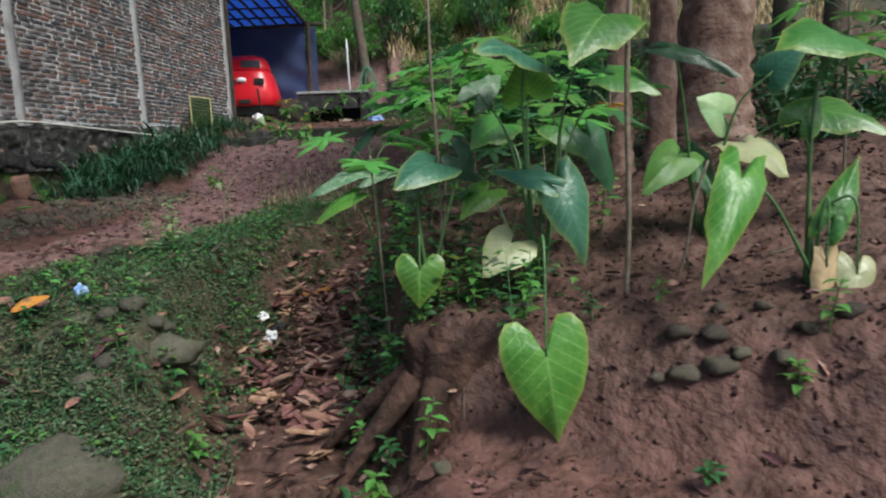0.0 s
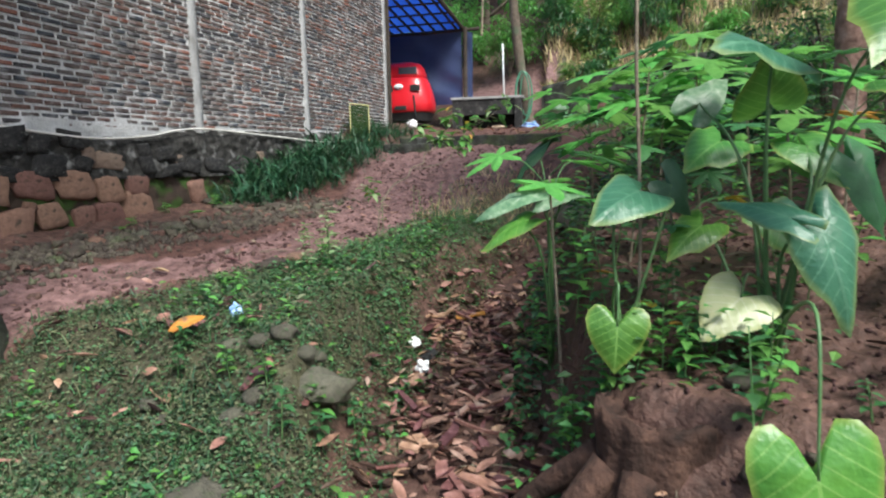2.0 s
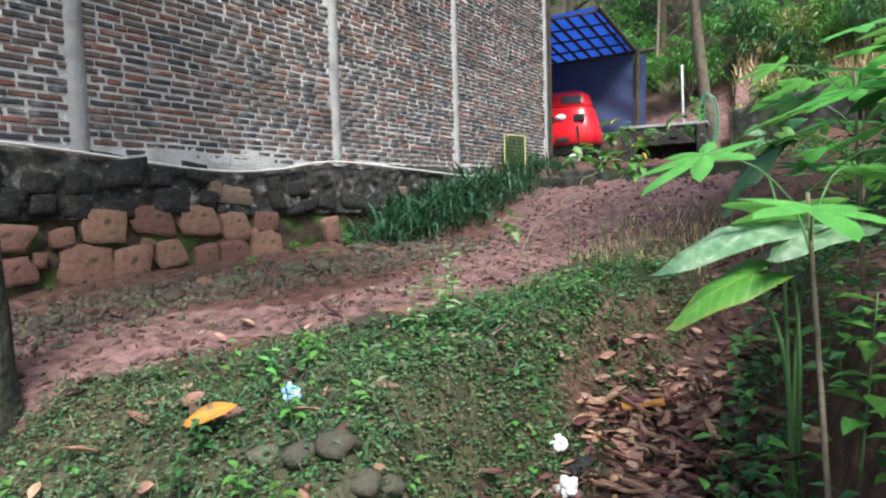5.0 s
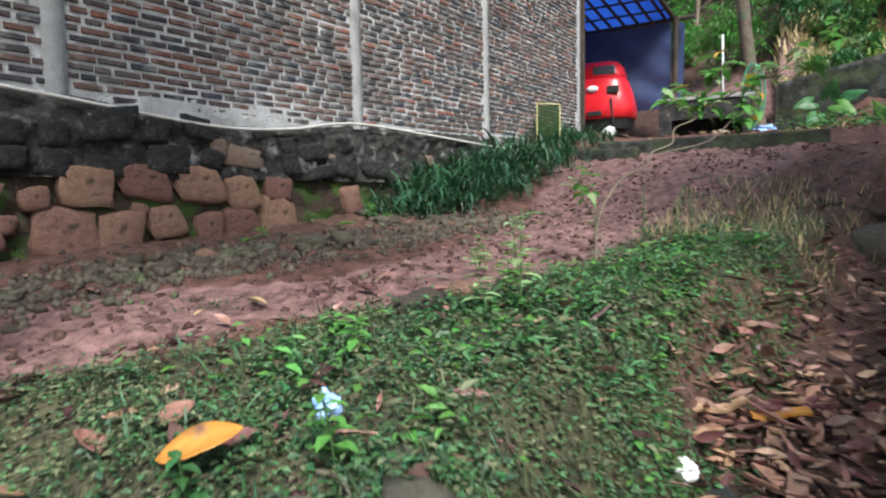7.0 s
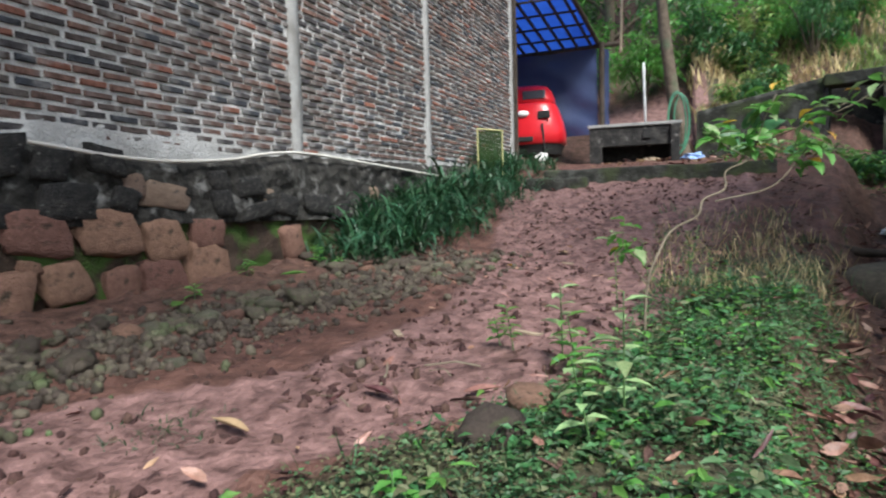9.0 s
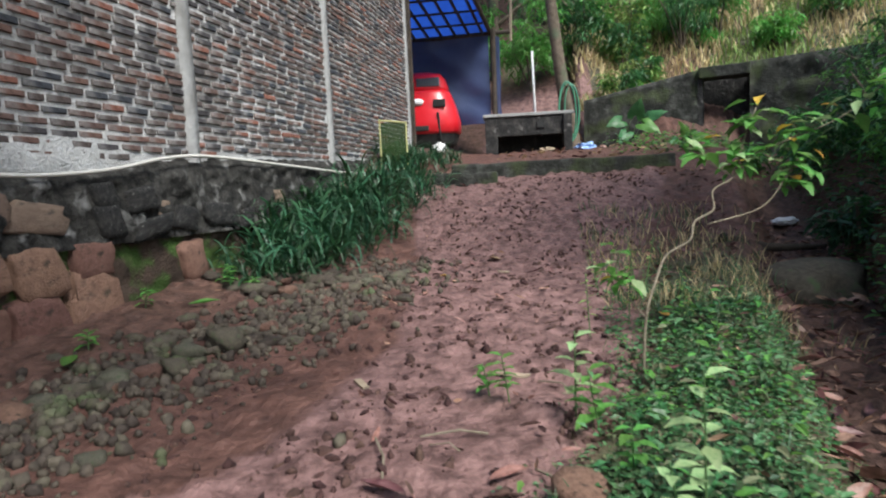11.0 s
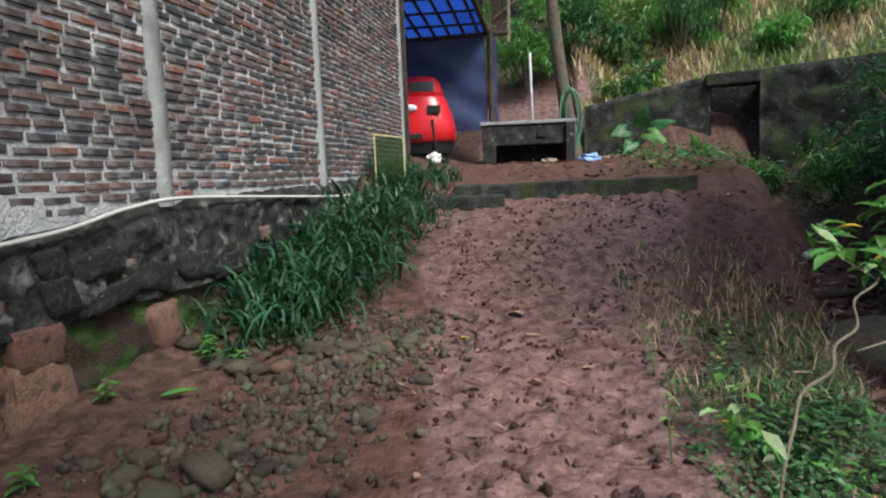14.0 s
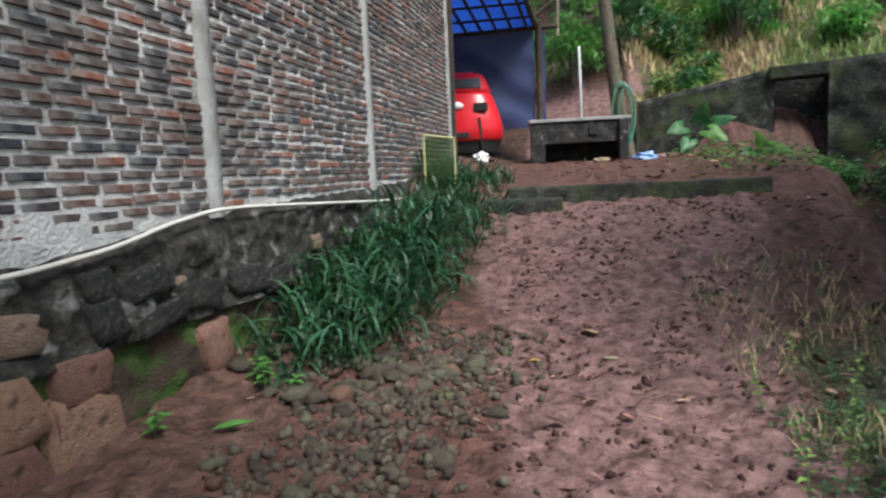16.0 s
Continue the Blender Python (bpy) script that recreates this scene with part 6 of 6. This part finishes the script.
for i, (x, y, w, h, n) in enumerate(((-2.6, 19.4, 0.9, 1.9, 1300), (-1.2, 19.8, 1.0, 1.8, 1400), (-0.2, 20.2, 0.9, 1.7, 1200), (-4.2, 20.5, 1.1, 2.4, 1400), (1.3, 20.6, 1.0, 2.4, 1800), (2.3, 20.9, 0.8, 2.2, 1300), (3.9, 23, 1.2, 1.5, 1200), (6.5, 22.5, 1.3, 1.6, 1200), (0.6, 21.6, 0.9, 1.8, 1200), (9, 20, 1.5, 1.8, 1200), (-6.8, 20, 1.4, 2.5, 1300), (0.0, 18.9, 0.5, 0.8, 700), (3.3, 19.8, 0.6, 0.9, 700), (5.0, 20.6, 0.8, 1.0, 800), (-0.6, 18.3, 0.5, 0.7, 600))):
    shrub(x, y, w, h, n, (0.12, 0.28), (("leaf_light", "leaf_lobed"), ("leaf_light", "leaf"), ("leaf_light", "leaf", "bank_grass"))[i % 3], 60 + i, "dense green bush with drooping leaves on the slope", 0.3 if i in (4, 5) else 0.42, 0.9 if i in (4, 5) else 0.4)
for i, (x, y, w, h, n) in enumerate(((1.3, 8.2, 0.7, 0.9, 700), (0.9, 9.6, 0.7, 0.8, 700), (1.9, 11.0, 0.9, 1.2, 800), (2.6, 9.2, 0.9, 1.3, 800), (2.4, 13.2, 0.9, 1.4, 800), (3.2, 14.6, 0.9, 1.5, 800), (3.6, 6.8, 0.8, 1.0, 700), (4.4, 5.6, 0.8, 1.1, 700), (3.0, 4.9, 0.5, 0.6, 500), (1.5, 13.2, 0.8, 1.0, 900), (2.2, 12.0, 0.8, 1.1, 900), (1.2, 11.9, 0.6, 0.7, 700), (1.0, 10.7, 0.6, 0.7, 700), (0.6, 13.6, 0.45, 0.4, 500), (0.3, 9.4, 0.35, 0.4, 400))):
    shrub(x, y, w, h, n, (0.08, 0.2), (("leaf", "leaf_dark"), ("leaf", "leaf_light"))[i % 2], 80 + i, "straggling green bush on the bank beside the gully", 0.5, 0.3, "bushes on the gully bank")


def hill_grass():
    r = random.Random(15)
    straw, green = [], []
    while len(straw) + len(green) < 13000:
        x, y = r.uniform(-1.6, 11), r.uniform(16.6, 23.5)
        if y < 17.45 - 0.25 * (x + 1.4) or (0.3 < x < 2.4 and y < 17.6):
            continue
        k = noise.noise((x * 0.5, y * 0.6, 3)) + 0.45 * smooth(3.0, -0.5, x) * smooth(22, 18, y)
        L = r.uniform(0.2, 0.5)
        row = (x, y, ground_z(x, y) - 0.02, r.uniform(0, 6.28), r.uniform(-0.35, 0.1), 0, L * 0.09, L)
        (straw if k + r.gauss(0, 0.22) > -0.02 else green).append(row)
    tagged(scatter("dry_grass", (BLADE_V, BLADE_F), straw, "straw"), "dry straw-coloured grass on the sunlit bank", "grass", kind="stuff")
    tagged(scatter("bank_grass", (BLADE_V, BLADE_F), green, "bank_grass"), "light green grass on the sunlit bank", "grass", kind="stuff")


hill_grass()


# ---------------------------------------------------------------- the tall grass at the foot of the wall
DROOP_V, DROOP_F = blade_template(6, 3.0)


def grass_clump(x, y, n, length, seed, label, spread=0.36, rise=0.45):
    r = random.Random(seed)
    z = ground_z(x, y)
    ob = thing("grass_clump", label, "grass", (x, y, z), "tall grass at the foot of the wall")
    rows, rows2 = [], []
    for _ in range(n):
        a, d = r.uniform(0, 6.28), r.random() ** 0.6
        px, py = x + math.cos(a) * d * spread, y + math.sin(a) * d * spread * 1.2
        L = r.uniform(*length)
        (rows if r.random() < 0.7 else rows2).append((px, py, ground_z(px, py) - 0.02 + r.random() ** 1.3 * rise * (1 - 0.5 * d), r.uniform(0, 6.28), r.uniform(-1.2, 0.1), r.uniform(-0.35, 0.35), L * r.uniform(0.035, 0.07), L))
    scatter("foliage", (DROOP_V, DROOP_F), rows, "blade", ob, kind="stuff")
    scatter("foliage", (ARCH_V, ARCH_F), rows2, "leaf_dark", ob, kind="stuff")
    return ob


for i, (x, y) in enumerate(((-4.85, 8.15), (-4.65, 8.5), (-4.95, 8.75), (-4.5, 9.0), (-4.85, 9.3), (-4.42, 9.55), (-4.75, 9.9), (-4.3, 10.2), (-4.65, 10.5), (-4.15, 10.8), (-4.6, 11.1), (-4.1, 11.4), (-4.5, 11.7), (-4.2, 12.1), (-4.6, 12.4), (-4.05, 12.7))):
    grass_clump(x, y, 200 if y < 10.2 else 150, (0.25, 0.62) if 8.4 < y < 10.6 else (0.2, 0.46), 200 + i, "thick clump of dark green broad-bladed grass", 0.38, 0.3 if 8.4 < y < 10.6 else 0.16)
grass_clump(-3.73, 4.65, 170, (0.04, 0.10), 240, "small grey-green tuft of grass on the path", 0.2, 0.02)

# framed green netting by the grass
net = thing("netting_panel", "green netting panel in a thin yellowish wooden frame", "panel", (-4.56, 12.0, 1.95))
for a, b in (((-4.76, 12.0, 1.95), (-4.76, 12.0, 2.80)), ((-4.38, 12.0, 1.95), (-4.38, 12.0, 2.74)), ((-4.77, 12.0, 2.79), (-4.37, 12.0, 2.73)), ((-4.76, 12.0, 2.1), (-4.38, 12.0, 2.08))):
    under(part("frame_rail", tube([a, b], 0.012, 6), "yellow_wood"), net)
bm = bmesh.new()
for i in range(24):
    x = -4.74 + i * 0.0152
    box(bm, (x, 12.0, 2.42), (0.008, 0.003, 0.66))
for i in range(40):
    box(bm, (-4.56, 12.003, 2.1 + i * 0.0165), (0.36, 0.003, 0.008))
under(part("netting", bm, "green_net"), net)


# ---------------------------------------------------------------- sapling beside the path
def sapling():
    shift = 0.2
    b = (-2.38 + shift, 6.05)
    z = ground_z(*b)
    ob = thing("sapling", "crooked leaning sapling with a zigzag pale stem", "sapling", (*b, z))
    main = [(-2.38, 6.05, z - 0.02), (-2.36, 6.06, 1.15), (-2.30, 6.12, 1.32), (-2.24, 6.2, 1.41), (-2.13, 6.24, 1.47), (-2.10, 6.28, 1.55), (-2.0, 6.34, 1.60), (-1.99, 6.38, 1.69), (-1.88, 6.44, 1.75), (-1.83, 6.5, 1.87)]
    main = [(x + shift, y, h) for x, y, h in main]
    stalk(main, 0.007, 0.004, ob, "twig", "stem")
    twigs = [[(-2.05, 6.24, 1.54), (-1.8, 6.32, 1.60), (-1.68, 6.37, 1.72), (-1.6, 6.42, 1.82)], [(-2.36, 6.06, 1.15), (-2.46, 6.1, 1.28), (-2.48, 6.15, 1.42)], [(-1.80, 6.52, 1.84), (-1.65, 6.50, 1.9), (-1.45, 6.47, 2.0)], [(-1.85, 6.47, 1.8), (-1.8, 6.52, 1.95), (-1.74, 6.55, 2.08)], [(-1.7, 6.50, 1.88), (-1.4, 6.47, 2.0), (-1.2, 6.44, 2.16)], [(-1.88, 6.44, 1.75), (-2.0, 6.48, 1.84), (-2.06, 6.52, 1.92)]]
    twigs = [[(x + shift, y, h) for x, y, h in t] for t in twigs]
    for t in twigs:
        stalk(t, 0.004, 0.0025, ob, "twig", "branch")
    r = random.Random(9)
    for t in twigs + [main[7:]]:
        for _ in range(24):
            p = Vector(t[-1]).lerp(Vector(t[-2]), r.random() ** 1.5)
            L = r.uniform(0.07, 0.14)
            at = (p.x + r.uniform(-0.06, 0.06), p.y + r.uniform(-0.06, 0.06), p.z + r.uniform(-0.05, 0.06))
            q = r.random()
            one_leaf(at, r.uniform(0, 6.28), r.uniform(-0.7, 0.3), r.uniform(-0.3, 0.3), L * 0.85, L, "leaf_light" if q < 0.72 else "leaf_pale" if q < 0.94 else "leaf_yellow", ob)


sapling()
for i, (x, y, h, n) in enumerate(((-2.1, 7.0, 0.45, 16), (-2.35, 6.7, 0.35, 14), (-1.95, 7.4, 0.4, 16), (-2.2, 7.7, 0.3, 12), (-1.8, 6.8, 0.35, 14), (-1.9, 8.1, 0.35, 14))):
    sprig(x, y, h, 300 + i, "thin yellowish weed beside the path", 0.05, "bank_grass", n, group="thin weeds beside the path")

# ---------------------------------------------------------------- yard beyond the steps
hose = thing("garden_hose", "coiled pale green garden hose hung on the tree trunk", "hose", (-1.9, 15.75, 2.4))
for k, (w, top, low, o) in enumerate(((0.2, 3.8, 2.62, 0.0), (0.14, 3.76, 2.75, 0.05), (0.17, 3.82, 2.55, -0.04))):
    pts = []
    for i in range(25):
        a = 2 * math.pi * i / 24
        pts.append((-1.86 + o + w * math.sin(a), 16.30 + 0.02 * math.cos(3 * a) - 0.03 * k, (top + low) / 2 + (top - low) / 2 * math.cos(a)))
    under(part("coil", tube(pts, 0.016, 7, cap=False), "hose", smooth=True), hose)
under(part("tail", tube(curve_points([(-1.98, 16.28, 2.7), (-2.05, 16.2, 2.45), (-2.15, 15.9, ground_z(-2.15, 15.9) + 0.02), (-2.3, 15.6, ground_z(-2.3, 15.6) + 0.02)], 6), 0.016, 7), "hose", smooth=True), hose)
under(part("peg", tube([(-1.88, 16.2, 3.72), (-1.9, 16.55, 3.74)], 0.02, 6), "dark_wood"), hose)
crumpled("sack", (-1.62, 15.4, 0.0), (0.2, 0.14, 0.08), "blue", "blue and white folded plastic sack at the tree's foot", "sack", 12)
crumpled("rag", (-2.35, 15.2, 0.0), (0.16, 0.06, 0.05), "pale_wood", "pale piece of wood beside the hose", "wood", 14)
post = part("marker_post", tube([(-2.52, 17.6, ground_z(-2.52, 17.6) - 0.05), (-2.56, 17.6, 4.75)], 0.026, 8), "white", smooth=True)
tagged(post, "thin white plastic pipe standing upright before the earth bank", "post")
under(part("pole", tube([(-3.0, 16.9, 4.85), (-2.95, 17.0, 6.6)], 0.03, 6), "pale_wood"), shed)
taro((-0.75, 16.2), "broad-leaved plant growing before the retaining wall", [
    ((-0.9, 16.0, 2.95), (-1.15, 15.8, 2.9), CAMSIDE, 0.3, "leaf"),
    ((-0.6, 16.0, 3.05), (-0.55, 15.8, 3.3), CAMSIDE, 0.32, "leaf"),
    ((-0.45, 15.9, 2.85), (-0.2, 15.7, 2.7), CAMSIDE, 0.3, "leaf_light"),
    ((-0.8, 15.9, 2.7), (-0.95, 15.7, 2.55), CAMSIDE, 0.26, "leaf"),
    ((-0.35, 16.0, 3.0), (-0.1, 15.8, 3.1), CAMSIDE, 0.26, "leaf"),
], "broad-leaved plants by the wall")
taro((0.1, 15.2), "broad-leaved plant growing before the retaining wall", [
    ((0.1, 15.0, 2.55), (0.0, 14.8, 2.75), CAMSIDE, 0.22, "leaf_light"),
    ((0.25, 15.0, 2.5), (0.5, 14.8, 2.45), CAMSIDE, 0.25, "leaf_light"),
    ((-0.05, 15.0, 2.45), (-0.25, 14.8, 2.4), CAMSIDE, 0.22, "leaf"),
], "broad-leaved plants by the wall")
weeds(1300, ("leaf", "leaf_light", "leaf_dark"), (0.05, 0.12), 0.25, 17, lambda x, y: smooth(12.3, 13.0, y) * smooth(-1.6, -0.6, x) * 0.8, (-1.8, 2.4, 12.4, 16.2))
litter("leaf_litter", 160, (-3.2, 0.6, 12.3, 16), lambda x, y: 0.6, ("leaf_dead", "leaf_dry", "clod"), (0.06, 0.16), 18, "dead leaves on the upper yard", 0.01)


# ---------------------------------------------------------------- red vehicle under the shed
def red_cab():
    cx, cy, z0 = -4.72, 15.75, ground_z(-4.7, 15.7)
    car = thing("small_vehicle", "small red fibreglass vehicle cab parked under the tarpaulin", "vehicle", (cx, cy, z0))

    def loft(sections, n=40, power=3.2):
        bm = bmesh.new()
        rings = []
        for z, hw, hd, dx, dy in sections:
            ring = []
            for i in range(n):
                a = 2 * math.pi * i / n
                c, s = math.cos(a), math.sin(a)
                ring.append(bm.verts.new((cx + dx + hw * math.copysign(abs(c) ** (2 / power), c), cy + dy + hd * math.copysign(abs(s) ** (2 / power), s), z)))
            rings.append(ring)
        for a, b in zip(rings, rings[1:]):
            for i in range(n):
                bm.faces.new((a[i], a[(i + 1) % n], b[(i + 1) % n], b[i]))
        bm.faces.new(list(reversed(rings[0])))
        bm.faces.new(rings[-1])
        return bm
    under(part("body", loft([(2.86, 0.66, 0.52, 0, 0), (2.90, 0.70, 0.55, 0, 0), (3.1, 0.70, 0.55, 0, 0), (3.35, 0.66, 0.52, -0.02, 0.02), (3.55, 0.61, 0.48, -0.04, 0.05), (3.66, 0.585, 0.46, -0.06, 0.07), (3.70, 0.56, 0.44, -0.06, 0.07)]), "red_paint", smooth=True), car)
    under(part("cabin", loft([(3.68, 0.55, 0.40, -0.06, 0.10), (3.8, 0.545, 0.39, -0.07, 0.11), (3.98, 0.50, 0.35, -0.09, 0.13), (4.06, 0.44, 0.29, -0.1, 0.13), (4.10, 0.3, 0.2, -0.1, 0.13)]), "red_paint", smooth=True), car)
    under(part("skirt", loft([(2.66, 0.60, 0.46, 0, 0), (2.88, 0.66, 0.52, 0, 0)]), "black"), car)
    for name, x, z, w, h, y, mat in (("windscreen", cx + 0.12, 3.87, 0.46, 0.17, cy - 0.265, "glass_dark"), ("grille", cx + 0.36, 3.43, 0.24, 0.15, cy - 0.49, "black"), ("grille", cx - 0.32, 3.43, 0.24, 0.15, cy - 0.49, "black"), ("number_plate", cx + 0.0, 2.96, 0.3, 0.1, cy - 0.555, "black")):
        bm = bmesh.new()
        box(bm, (x, y, z), (w, 0.05, h), 0.0, 0.018)
        under(part(name, bm, mat), car)
    for x in (cx - 0.06, cx - 0.46):
        bm = bmesh.new()
        bmesh.ops.create_uvsphere(bm, u_segments=20, v_segments=12, radius=1, matrix=Matrix.Translation((x, cy - 0.48, 3.47)) @ Matrix.Diagonal((0.12, 0.06, 0.07, 1)))
        under(part("headlight", bm, "white", smooth=True), car)
    under(part("pillar_bar", tube([(cx + 0.36, cy - 0.5, 2.75), (cx + 0.33, cy - 0.54, 3.25)], 0.025, 6), "black"), car)
    for x in (cx - 0.5, cx + 0.5):
        pts = [(x + 0.0, cy - 0.1 + 0.22 * math.cos(a), z0 + 0.29 + 0.22 * math.sin(a)) for a in [2 * math.pi * i / 20 for i in range(21)]]
        wheel = under(part("wheel", tube(pts, 0.075, 10, cap=False), "black", smooth=True), car)
        rim = part("rim", tube([(x - 0.05, cy - 0.1, z0 + 0.29), (x + 0.05, cy - 0.1, z0 + 0.29)], 0.15, 16), "white")
        rim.parent = wheel
    under(part("axle", tube([(cx - 0.5, cy - 0.1, z0 + 0.29), (cx + 0.5, cy - 0.1, z0 + 0.29)], 0.03, 8), "black"), car)


red_cab()
crumpled("bucket_rag", (-4.35, 14.9, 0.05), (0.13, 0.1, 0.09), "white", "white plastic bag on the ground before the vehicle", "bag", 22)

# ---------------------------------------------------------------- the single bricks of the wall
for me, m in NEAR_BRICKS:
    ob = new("brick", me)
    ob.matrix_world = m
    under(ob, house)
